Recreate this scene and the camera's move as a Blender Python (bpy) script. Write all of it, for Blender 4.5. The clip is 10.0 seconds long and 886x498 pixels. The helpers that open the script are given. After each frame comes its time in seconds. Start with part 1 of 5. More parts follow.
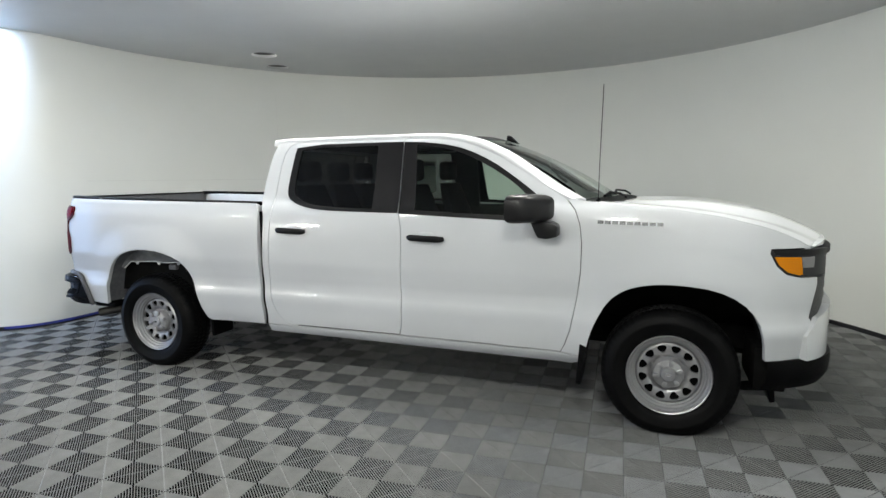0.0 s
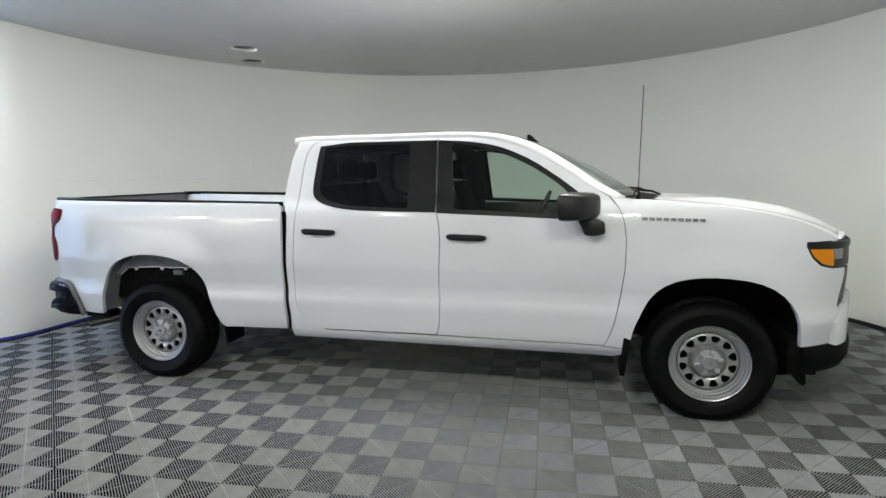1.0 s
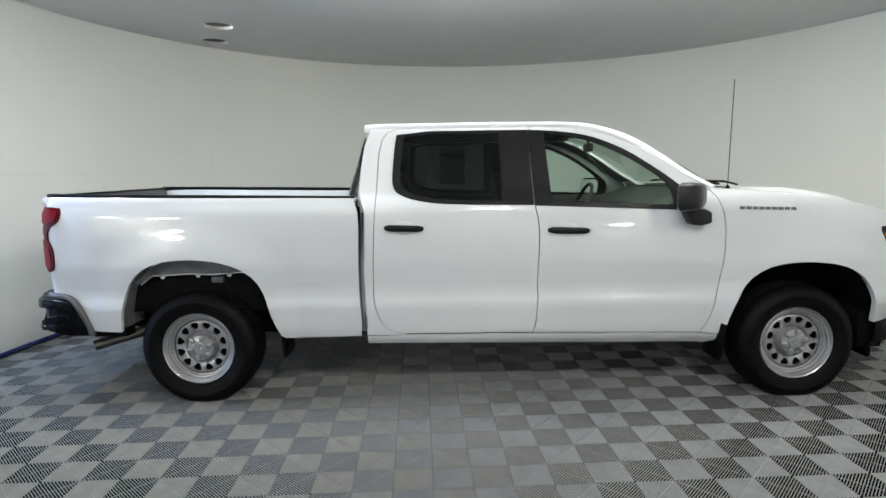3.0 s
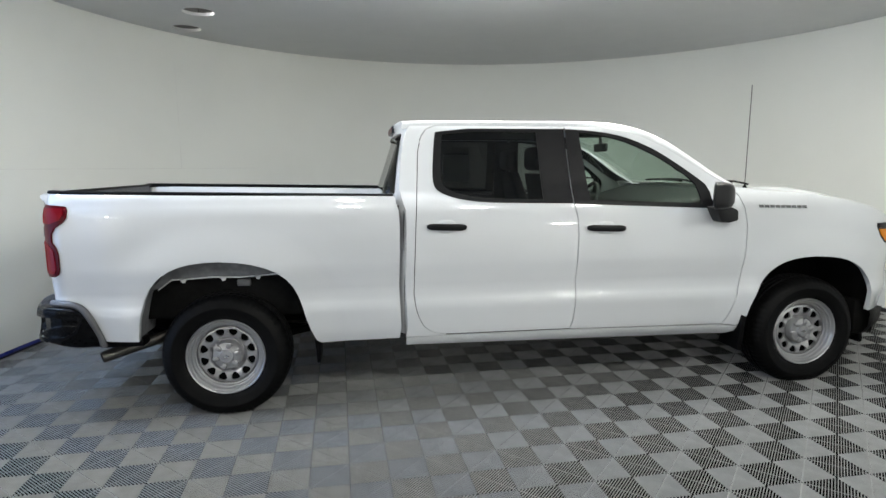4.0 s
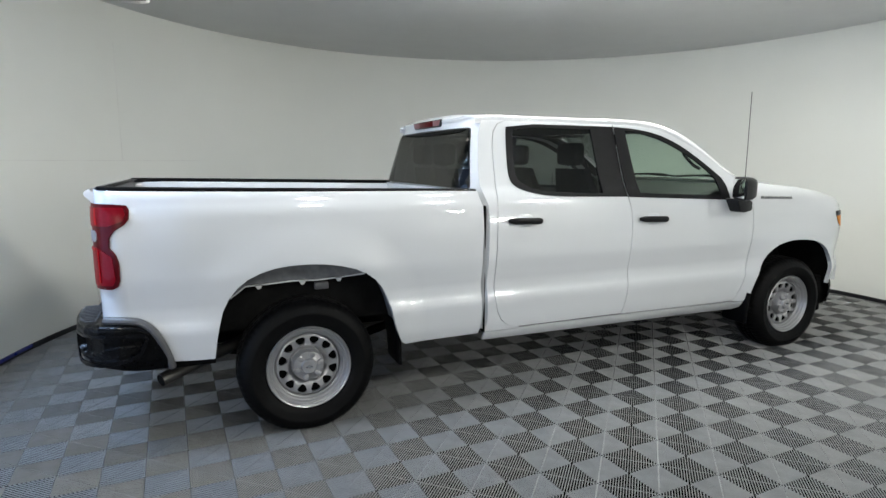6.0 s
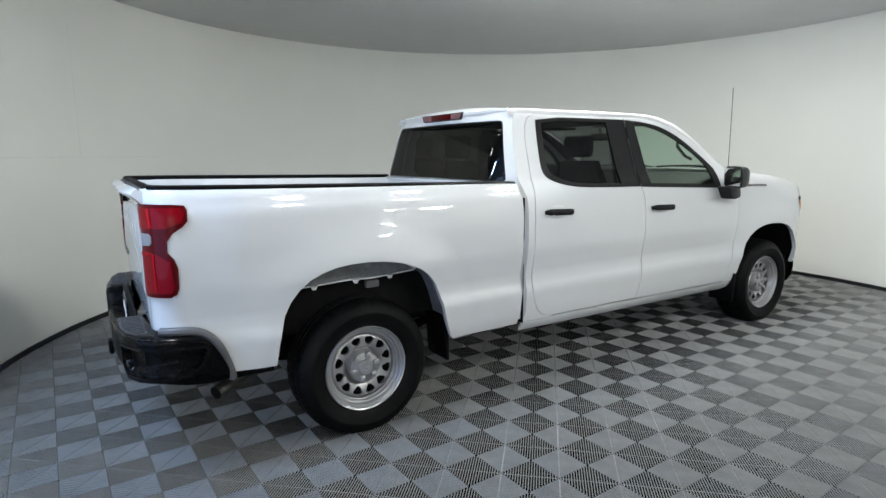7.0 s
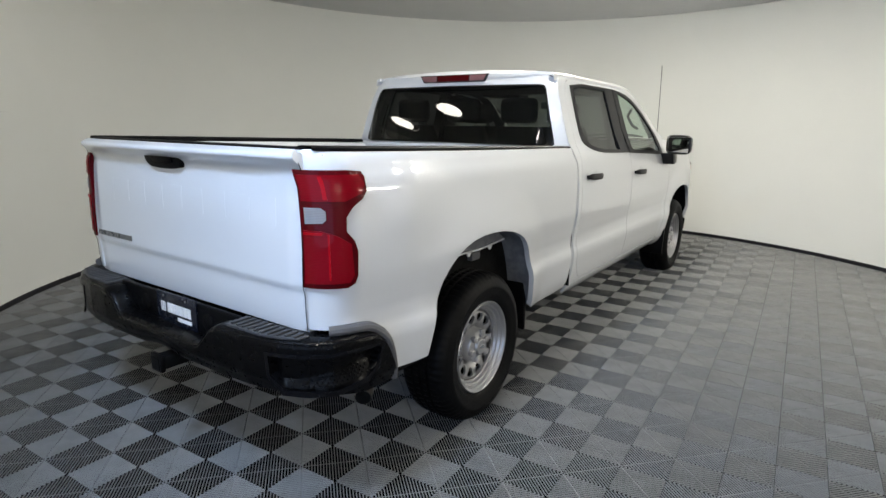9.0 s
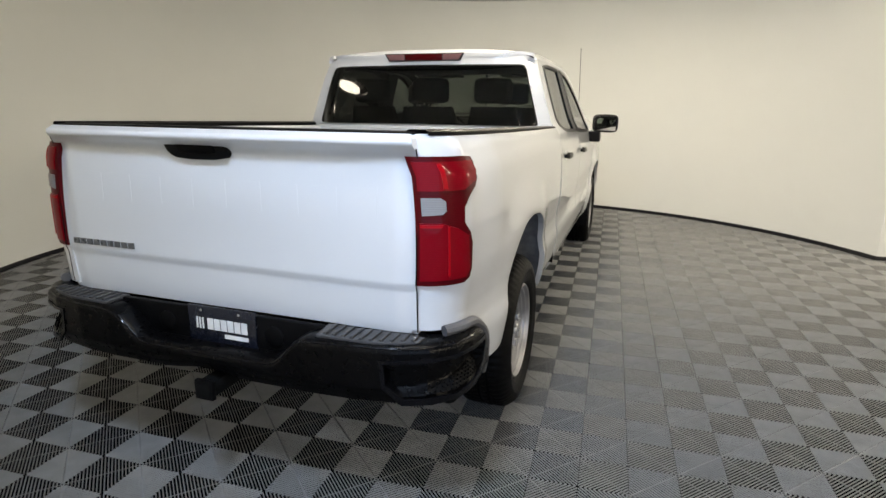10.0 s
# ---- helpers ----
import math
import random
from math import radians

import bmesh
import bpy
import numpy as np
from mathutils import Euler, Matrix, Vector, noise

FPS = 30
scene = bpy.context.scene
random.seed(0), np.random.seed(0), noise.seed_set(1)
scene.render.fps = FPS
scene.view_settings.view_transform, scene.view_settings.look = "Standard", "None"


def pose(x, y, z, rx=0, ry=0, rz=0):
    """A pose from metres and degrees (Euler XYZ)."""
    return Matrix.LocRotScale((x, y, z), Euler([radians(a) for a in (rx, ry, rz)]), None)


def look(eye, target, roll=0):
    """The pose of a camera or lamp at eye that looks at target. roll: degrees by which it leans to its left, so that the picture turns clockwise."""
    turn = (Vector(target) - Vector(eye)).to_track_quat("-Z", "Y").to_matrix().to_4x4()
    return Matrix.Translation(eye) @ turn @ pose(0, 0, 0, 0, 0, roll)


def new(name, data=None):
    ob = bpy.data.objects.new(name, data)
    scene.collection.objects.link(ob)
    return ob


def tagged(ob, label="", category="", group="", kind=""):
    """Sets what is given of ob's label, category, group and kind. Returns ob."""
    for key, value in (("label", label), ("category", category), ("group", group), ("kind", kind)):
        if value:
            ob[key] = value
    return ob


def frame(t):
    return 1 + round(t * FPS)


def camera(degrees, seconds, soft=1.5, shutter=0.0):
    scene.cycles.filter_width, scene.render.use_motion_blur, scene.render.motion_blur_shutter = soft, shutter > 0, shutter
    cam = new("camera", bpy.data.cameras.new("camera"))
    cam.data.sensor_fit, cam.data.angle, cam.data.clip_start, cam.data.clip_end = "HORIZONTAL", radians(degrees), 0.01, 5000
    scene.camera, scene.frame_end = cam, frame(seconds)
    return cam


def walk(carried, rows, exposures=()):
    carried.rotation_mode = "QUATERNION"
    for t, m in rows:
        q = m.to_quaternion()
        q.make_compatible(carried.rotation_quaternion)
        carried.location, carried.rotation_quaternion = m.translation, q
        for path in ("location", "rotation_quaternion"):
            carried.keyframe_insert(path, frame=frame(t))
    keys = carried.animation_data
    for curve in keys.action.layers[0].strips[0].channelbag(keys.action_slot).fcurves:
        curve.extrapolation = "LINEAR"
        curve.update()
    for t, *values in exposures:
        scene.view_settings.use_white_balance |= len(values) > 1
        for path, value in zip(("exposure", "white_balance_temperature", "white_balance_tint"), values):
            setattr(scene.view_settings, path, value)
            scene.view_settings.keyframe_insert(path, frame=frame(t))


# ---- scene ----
cam = camera(76.0, 10.0, soft=1.5)
PATH = [
    (0, (3.859, -4.434, 1.54), (3.172, -2.573, 1.29), -0.6),
    (0.5, (3.529, -4.555, 1.544), (2.94, -2.66, 1.293), -1.0),
    (1, (3.169, -4.624, 1.552), (2.71, -2.694, 1.293), -0.8),
    (1.5, (2.793, -4.711, 1.572), (2.449, -2.758, 1.311), -0.7),
    (2, (2.414, -4.716, 1.544), (2.175, -2.748, 1.28), -0.9),
    (2.5, (2.059, -4.667, 1.536), (1.922, -2.69, 1.265), -1.0),
    (4, (0.913, -4.5, 1.54), (1.172, -2.538, 1.255), -0.3),
    (4.5, (0.559, -4.475, 1.557), (0.948, -2.533, 1.276), -0.2),
    (5, (0.204, -4.355, 1.55), (0.711, -2.442, 1.264), -0.0),
    (5.5, (-0.141, -4.243, 1.545), (0.493, -2.369, 1.249), 0.4),
    (7, (-1.21, -3.718, 1.545), (-0.166, -2.044, 1.216), -0.4),
    (7.5, (-1.576, -3.457, 1.551), (-0.39, -1.883, 1.21), 0.2),
    (8, (-1.874, -3.096, 1.527), (-0.562, -1.633, 1.155), -0.0),
    (8.5, (-2.146, -2.729, 1.507), (-0.689, -1.416, 1.114), 0.6),
    (9, (-2.371, -2.342, 1.491), (-0.765, -1.229, 1.065), 0.9),
    (9.5, (-2.548, -1.896, 1.499), (-0.813, -1.013, 1.042), 0.5),
    (10, (-2.701, -1.459, 1.482), (-0.865, -0.829, 0.999), 0.6),
]
EXPOSURES = [(0.0, -0.08, 6600, 6), (5.5, -0.05, 6550, 6), (7.0, -0.09, 6450, 6), (8.5, -0.14, 6650, 7), (9.0, -0.16, 7100, 8), (9.5, -0.13, 7650, 8), (10.0, -0.13, 8200, 9)]
walk(cam, [(t, look(eye, target, roll)) for t, eye, target, roll in PATH], EXPOSURES)

# ---- light ----
ROOM_X, ROOM_Y, ROOM_R = 2.12, -0.08, 4.25      # centre and radius of the round wall
ROOM_H = 3.06
WALL_FROM, WALL_TO = -62.3, 177.5               # the wall's arc, degrees
world = bpy.data.worlds.new("world")
scene.world = world
world.use_nodes = True
world.node_tree.nodes["Background"].inputs[0].default_value = (0.55, 0.68, 1.0, 1)
world.node_tree.nodes["Background"].inputs[1].default_value = 0.6
HALL_POWER = 116.0
FILL_POWER = 122.0                                # emission of the added ceiling discs
DOOR_POWER = 75.0                              # daylight through the open gate
gate_light = bpy.data.lights.new("gate_daylight", "AREA")
gate_light.shape, gate_light.size, gate_light.size_y = "RECTANGLE", 4.2, 2.6
gate_light.energy, gate_light.color = DOOR_POWER, (0.36, 0.56, 1.0)
gate = new("gate_daylight", gate_light)
gate.matrix_world = look((-5.35, -2.4, 1.40), (-1.0, -1.2, 1.2))


# ---- materials ----
def sstep(a, b, x):
    t = min(1, max(0, (x - a) / (b - a)))
    return t * t * (3 - 2 * t)


def material(name):
    m = bpy.data.materials.new(name)
    m.use_nodes = True
    nt = m.node_tree
    return m, nt, nt.nodes["Principled BSDF"]


def noise_tex(nt, scale, detail=4.0, rough=0.6):
    co = nt.nodes.new("ShaderNodeTexCoord")
    n = nt.nodes.new("ShaderNodeTexNoise")
    n.inputs["Scale"].default_value = scale
    n.inputs["Detail"].default_value = detail
    n.inputs["Roughness"].default_value = rough
    nt.links.new(co.outputs["Object"], n.inputs["Vector"])
    return n


def ramp(nt, src, stops):
    r = nt.nodes.new("ShaderNodeValToRGB")
    while len(r.color_ramp.elements) < len(stops):
        r.color_ramp.elements.new(0.5)
    for e, (p, c) in zip(r.color_ramp.elements, stops):
        e.position, e.color = p, (*c, 1) if len(c) == 3 else c
    nt.links.new(src, r.inputs[0])
    return r


def bump(nt, bsdf, src, strength, distance):
    b = nt.nodes.new("ShaderNodeBump")
    b.inputs["Strength"].default_value = strength
    b.inputs["Distance"].default_value = distance
    nt.links.new(src, b.inputs["Height"])
    nt.links.new(b.outputs[0], bsdf.inputs["Normal"])


def simple(name, color, rough, metal=0.0, vary=0.12, scale=6.0, fine=0.0, fine_scale=300.0, coat=0.0, spec=0.5):
    """A surface whose colour drifts a little at a large scale and whose gloss and relief vary at a fine one."""
    m, nt, b = material(name)
    n = noise_tex(nt, scale)
    lo, hi = [c * (1 - vary) for c in color], [min(1, c * (1 + vary)) for c in color]
    r = ramp(nt, n.outputs["Fac"], [(0.3, lo), (0.7, hi)])
    nt.links.new(r.outputs[0], b.inputs["Base Color"])
    n2 = noise_tex(nt, scale * 7, 3)
    rr = ramp(nt, n2.outputs["Fac"], [(0.3, [max(0, rough - 0.06)] * 3), (0.7, [min(1, rough + 0.06)] * 3)])
    nt.links.new(rr.outputs[0], b.inputs["Roughness"])
    b.inputs["Metallic"].default_value = metal
    b.inputs["Specular IOR Level"].default_value = spec
    if coat:
        b.inputs["Coat Weight"].default_value = coat
        b.inputs["Coat Roughness"].default_value = 0.03
    if fine:
        n3 = noise_tex(nt, fine_scale, 2)
        bump(nt, b, n3.outputs["Fac"], fine, 0.002)
    return m


def glass(name, tint, gloss=0.04):
    m, nt, b = material(name)
    out = nt.nodes["Material Output"]
    nt.nodes.remove(b)
    tr = nt.nodes.new("ShaderNodeBsdfTransparent")
    tr.inputs[0].default_value = (*tint, 1)
    gl = nt.nodes.new("ShaderNodeBsdfGlossy")
    gl.inputs["Roughness"].default_value = 0.01
    lw = nt.nodes.new("ShaderNodeLayerWeight")
    lw.inputs["Blend"].default_value = 0.5
    pw = nt.nodes.new("ShaderNodeMath")
    pw.operation = "POWER"
    pw.inputs[1].default_value = 4.5
    nt.links.new(lw.outputs["Facing"], pw.inputs[0])
    fr = nt.nodes.new("ShaderNodeMath")
    fr.operation = "MULTIPLY_ADD"
    fr.inputs[1].default_value, fr.inputs[2].default_value = 0.9, gloss
    nt.links.new(pw.outputs[0], fr.inputs[0])
    mix = nt.nodes.new("ShaderNodeMixShader")
    nt.links.new(fr.outputs[0], mix.inputs[0])
    nt.links.new(tr.outputs[0], mix.inputs[1])
    nt.links.new(gl.outputs[0], mix.inputs[2])
    nt.links.new(mix.outputs[0], out.inputs["Surface"])
    return m


def lens(name, color, rough=0.08):
    """Coloured moulded plastic with a glossy face and fine flutes."""
    m, nt, b = material(name)
    co = nt.nodes.new("ShaderNodeTexCoord")
    w = nt.nodes.new("ShaderNodeTexWave")
    w.bands_direction = "Z"
    w.inputs["Scale"].default_value = 55
    w.inputs["Distortion"].default_value = 0.6
    nt.links.new(co.outputs["Object"], w.inputs["Vector"])
    r = ramp(nt, w.outputs["Fac"], [(0.1, [c * 0.8 for c in color]), (0.9, color)])
    nt.links.new(r.outputs[0], b.inputs["Base Color"])
    b.inputs["Roughness"].default_value = 0.35
    b.inputs["Specular IOR Level"].default_value = 0.05
    b.inputs["Coat Weight"].default_value = 0.18
    b.inputs["Coat Roughness"].default_value = rough * 0.1
    return m


def paint():
    m, nt, b = material("white_paint")
    b.inputs["Base Color"].default_value = (0.640, 0.660, 0.682, 1)
    b.inputs["Roughness"].default_value = 0.32
    b.inputs["Coat Weight"].default_value = 1.0
    b.inputs["Coat Roughness"].default_value = 0.03
    return m


PAINT = paint()
BLACK = simple("black_plastic", (0.003, 0.003, 0.0034), 0.48, vary=0.25, scale=9, fine=0.25, fine_scale=500, spec=0.07)
GLOSS_BLACK = simple("gloss_black", (0.0012, 0.0012, 0.0015), 0.22, vary=0.2, scale=5, spec=0.05)
EDGE_BLACK = simple("gloss_black_edge", (0.004, 0.004, 0.005), 0.16, vary=0.2, scale=9, spec=0.16)
TRIM_BLACK = simple("window_trim", (0.010, 0.010, 0.011), 0.35, vary=0.15, scale=12, spec=0.14)
GREY_PLASTIC = simple("grey_plastic", (0.09, 0.09, 0.095), 0.5, vary=0.15, scale=9, fine=0.2, fine_scale=500)
FIN_GREY = simple("intake_fin_plastic", (0.05, 0.05, 0.053), 0.45, vary=0.15, scale=9, fine=0.2, fine_scale=500, spec=0.3)
RUBBER = simple("tyre_rubber", (0.0035, 0.0035, 0.0037), 0.50, vary=0.25, scale=14, fine=0.2, fine_scale=260, spec=0.10)
STEEL = simple("silver_wheel_paint", (0.42, 0.42, 0.43), 0.36, metal=0.75, vary=0.06, scale=12)
CHROME = simple("chrome", (0.75, 0.75, 0.76), 0.12, metal=1.0, vary=0.03, scale=10)
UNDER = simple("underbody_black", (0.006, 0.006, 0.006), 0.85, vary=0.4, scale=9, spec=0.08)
LINER = simple("arch_liner", (0.15, 0.155, 0.165), 0.75, vary=0.25, scale=16, fine=0.4, fine_scale=240, spec=0.1)
BED_LINER = simple("bed_metal", (0.62, 0.63, 0.64), 0.4, vary=0.06, scale=5)
CLOTH = simple("seat_cloth", (0.005, 0.005, 0.0055), 0.9, vary=0.3, scale=30, fine=0.5, fine_scale=600, spec=0.1)
DASH = simple("dashboard_plastic", (0.012, 0.012, 0.013), 0.6, vary=0.2, scale=14, fine=0.3, fine_scale=500)
HEADLINER = simple("headliner_cloth", (0.08, 0.078, 0.075), 0.95, vary=0.08, scale=20)
RED = lens("red_lens", (0.08, 0.0006, 0.003))
BRIGHT_RED = lens("bright_red_lens", (0.20, 0.0008, 0.006))
DARK_RED = lens("dark_red_lens", (0.06, 0.0006, 0.002))
AMBER = lens("amber_lens", (0.80, 0.27, 0.004))
CLEAR = lens("clear_lens", (0.27, 0.265, 0.27))
FACET_RED = lens("bright_red_facet", (0.40, 0.002, 0.008))
LAMP_BLACK = lens("lamp_bezel", (0.035, 0.037, 0.04))
GLASS_FRONT = glass("green_tinted_glass", (0.74, 0.84, 0.77))
GLASS_BACK = glass("dark_back_glass", (0.10, 0.108, 0.104), 0.045)
GLASS_REAR = glass("privacy_glass", (0.15, 0.158, 0.156), 0.06)
MIRROR_CAP = simple("mirror_cap_plastic", (0.010, 0.010, 0.011), 0.36, vary=0.2, scale=9, fine=0.15, fine_scale=500, spec=0.32)
MIRROR = simple("mirror_glass", (0.8, 0.8, 0.8), 0.02, metal=1.0, vary=0.01)
WALL = simple("wall_paint", (0.82, 0.83, 0.79), 0.75, vary=0.02, scale=0.7, fine=0.05, fine_scale=90)
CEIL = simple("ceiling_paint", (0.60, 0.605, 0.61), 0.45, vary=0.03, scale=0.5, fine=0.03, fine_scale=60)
BASE = simple("black_baseboard", (0.012, 0.012, 0.015), 0.35, vary=0.2, scale=4)
SUBFLOOR = simple("subfloor", (0.006, 0.006, 0.0065), 0.9, vary=0.3, scale=3, spec=0.03)
HALL = simple("hall_wall", (0.75, 0.75, 0.73), 0.85, vary=0.05, scale=0.6)
CONCRETE = simple("grey_concrete", (0.16, 0.16, 0.155), 0.5, vary=0.12, scale=1.2)
INK = simple("dark_badge", (0.15, 0.155, 0.16), 0.3, metal=0.5, vary=0.05)
PLATE = simple("plate_face", (0.008, 0.010, 0.018), 0.25, vary=0.2)
PLATE_INK = simple("plate_ink", (0.75, 0.75, 0.75), 0.4, vary=0.03)
PAPER = simple("paper", (0.62, 0.63, 0.62), 0.7, vary=0.05)


def tile_material():
    m, nt, b = material("grey_tile_plastic")
    info = nt.nodes.new("ShaderNodeObjectInfo")
    r = ramp(nt, info.outputs["Random"], [(0.0, (0.25, 0.254, 0.252)), (1.0, (0.25, 0.254, 0.252))])
    n = noise_tex(nt, 9.0)
    d = ramp(nt, n.outputs["Fac"], [(0.3, (0.82, 0.82, 0.82)), (0.75, (1.08, 1.08, 1.08))])
    mul = nt.nodes.new("ShaderNodeMix")
    mul.data_type, mul.blend_type = "RGBA", "MULTIPLY"
    mul.inputs["Factor"].default_value = 1.0
    nt.links.new(r.outputs[0], mul.inputs["A"])
    nt.links.new(d.outputs[0], mul.inputs["B"])
    nt.links.new(mul.outputs["Result"], b.inputs["Base Color"])
    b.inputs["Roughness"].default_value = 0.45
    b.inputs["Specular IOR Level"].default_value = 0.22
    return m


TILE = tile_material()


def glow(name, color, power):
    m, nt, b = material(name)
    b.inputs["Base Color"].default_value = (0.8, 0.8, 0.8, 1)
    b.inputs["Emission Color"].default_value = (*color, 1)
    b.inputs["Emission Strength"].default_value = power
    return m


FILL_LAMP = glow("fill_diffuser", (1.0, 0.98, 0.95), FILL_POWER)
COOL_FILL = glow("cool_fill_diffuser", (0.42, 0.61, 1.0), 230.0)
SPOT_LAMP = glow("spot_lamp_diffuser", (1.0, 0.98, 0.95), 30.0)
BAFFLE = simple("lamp_baffle", (0.07, 0.07, 0.07), 0.8, spec=0.1)
HALL_LAMP = glow("hall_lamp_diffuser", (1.0, 0.98, 0.95), HALL_POWER)


# ---- building helpers ----
def link(name, bm, mat, parent=None, label="", smooth=False):
    me = bpy.data.meshes.new(name)
    bm.to_mesh(me)
    bm.free()
    me.materials.append(mat)
    if smooth:
        me.shade_smooth()
    ob = new(name, me)
    if parent is not None:
        ob.parent = parent
        ob.matrix_parent_inverse = parent.matrix_world.inverted()
    if label:
        tagged(ob, label)
    return ob


def part(name, bm, mat, parent, label="", smooth=True, angle=35):
    ob = link(name, bm, mat, parent, label)
    if smooth:
        ob.data.set_sharp_from_angle(angle=radians(angle))
        ob.data.shade_smooth()
        ob.data.set_sharp_from_angle(angle=radians(angle))
    return ob


def thing(name, at, label, category, group=""):
    ob = new(name)
    ob.location = at
    ob.empty_display_size = 0.1
    bpy.context.view_layer.update()
    return tagged(ob, label, category, group)


def box(bm, x0, x1, y0, y1, z0, z1, bevel=0.0, seg=2):
    vs = [bm.verts.new((x, y, z)) for x in (x0, x1) for y in (y0, y1) for z in (z0, z1)]
    fs = [bm.faces.new([vs[i] for i in f]) for f in ((0, 1, 3, 2), (4, 6, 7, 5), (0, 4, 5, 1), (2, 3, 7, 6), (0, 2, 6, 4), (1, 5, 7, 3))]
    if bevel:
        es = list({e for f in fs for e in f.edges})
        bmesh.ops.bevel(bm, geom=es, offset=bevel, segments=seg, affect="EDGES", profile=0.5)
    return bm


def box_bm(*a, **k):
    return box(bmesh.new(), *a, **k)


def lathe(profile, n=48, axis="y", centre=(0, 0, 0), closed=False, dent=None):
    """Turns (radius, along) pairs about an axis along y."""
    bm = bmesh.new()
    rings = []
    for i in range(n):
        a = 2 * math.pi * i / n
        ring = []
        for k, (r, h) in enumerate(profile):
            if dent:
                r = dent(i, k, r)
            ring.append(bm.verts.new((centre[0] + r * math.cos(a), centre[1] + h, centre[2] + r * math.sin(a))))
        rings.append(ring)
    m = len(profile)
    for i in range(n):
        p, q = rings[i], rings[(i + 1) % n]
        for k in range(m if closed else m - 1):
            j = (k + 1) % m
            bm.faces.new((p[k], p[j], q[j], q[k]))
    bmesh.ops.recalc_face_normals(bm, faces=bm.faces)
    return bm


def sheet(rows):
    """A grid of faces through rows of points."""
    bm = bmesh.new()
    vs = [[bm.verts.new(p) for p in r] for r in rows]
    for a, b in zip(vs, vs[1:]):
        for i in range(len(a) - 1):
            bm.faces.new((a[i], a[i + 1], b[i + 1], b[i]))
    return bm


def solid_sheet(rows, depth):
    """A sheet with thickness: the back is moved by the vector depth."""
    bm = sheet(rows)
    g = bmesh.ops.extrude_face_region(bm, geom=list(bm.faces))
    bmesh.ops.translate(bm, verts=[v for v in g["geom"] if isinstance(v, bmesh.types.BMVert)], vec=depth)
    bmesh.ops.recalc_face_normals(bm, faces=bm.faces)
    return bm


def prism(pts, axis, a, b, bevel=0.0):
    """A polygon drawn in the two other axes, pushed out along axis from a to b."""
    bm = bmesh.new()

    def at(p, h):
        return {"x": (h, p[0], p[1]), "y": (p[0], h, p[1]), "z": (p[0], p[1], h)}[axis]

    lo, hi = [bm.verts.new(at(p, a)) for p in pts], [bm.verts.new(at(p, b)) for p in pts]
    bm.faces.new(lo), bm.faces.new(hi[::-1])
    for i in range(len(pts)):
        j = (i + 1) % len(pts)
        bm.faces.new((lo[i], hi[i], hi[j], lo[j]))
    bmesh.ops.recalc_face_normals(bm, faces=bm.faces)
    if bevel:
        bmesh.ops.bevel(bm, geom=list(bm.edges), offset=bevel, segments=2, affect="EDGES", profile=0.5)
    return bm


def tube(pts, r, n=8):
    """A round bar along a line of points."""
    bm = bmesh.new()
    rings = []
    for i, p in enumerate(pts):
        p = Vector(p)
        d = (Vector(pts[min(i + 1, len(pts) - 1)]) - Vector(pts[max(i - 1, 0)])).normalized()
        u = d.orthogonal().normalized()
        w = d.cross(u)
        rings.append([bm.verts.new(p + r * (math.cos(2 * math.pi * k / n) * u + math.sin(2 * math.pi * k / n) * w)) for k in range(n)])
    for a, b in zip(rings, rings[1:]):
        k0 = min(range(n), key=lambda k: (b[k].co - a[0].co).length)
        for k in range(n):
            bm.faces.new((a[k], a[(k + 1) % n], b[(k + 1 + k0) % n], b[(k + k0) % n]))
    bm.faces.new(rings[0]), bm.faces.new(rings[-1][::-1])
    bmesh.ops.recalc_face_normals(bm, faces=bm.faces)
    return bm


# ---- the round studio ----
from mathutils.geometry import delaunay_2d_cdt


def arc_point(deg, r, z):
    a = radians(deg)
    return (ROOM_X + r * math.cos(a), ROOM_Y + r * math.sin(a), z)


def wall_line(r):
    """The wall's plan: an arc whose two ends run out straight beside the open front."""
    pts = [arc_point(WALL_FROM + (WALL_TO - WALL_FROM) * i / 180, r, 0)[:2] for i in range(181)]
    out = r - ROOM_R
    first, x, y = (pts[0][0] + 0.12 + out, pts[0][1] - 1.2), *arc_point(WALL_TO, ROOM_R, 0)[:2]
    turn, last = radians(WALL_TO + 90), radians(205)
    for i in range(20):                       # the end bends gently away
        a = turn + (last - turn) * sstep(0, 24, i)
        x, y = x + 0.045 * math.cos(a), y + 0.045 * math.sin(a)
        pts.append((x + out * math.cos(a - math.pi / 2), y + out * math.sin(a - math.pi / 2)))
    return [first] + pts


def wall_block(r0, r1, z0, z1):
    bm = bmesh.new()
    rings = []
    for p, q in zip(wall_line(r0), wall_line(r1)):
        rings.append([bm.verts.new((*c, z)) for c, z in ((p, z0), (p, z1), (q, z1), (q, z0))])
    for p, q in zip(rings, rings[1:]):
        for k in range(4):
            bm.faces.new((p[k], q[k], q[(k + 1) % 4], p[(k + 1) % 4]))
    bm.faces.new(rings[0]), bm.faces.new(rings[-1][::-1])
    bmesh.ops.recalc_face_normals(bm, faces=bm.faces)
    return bm


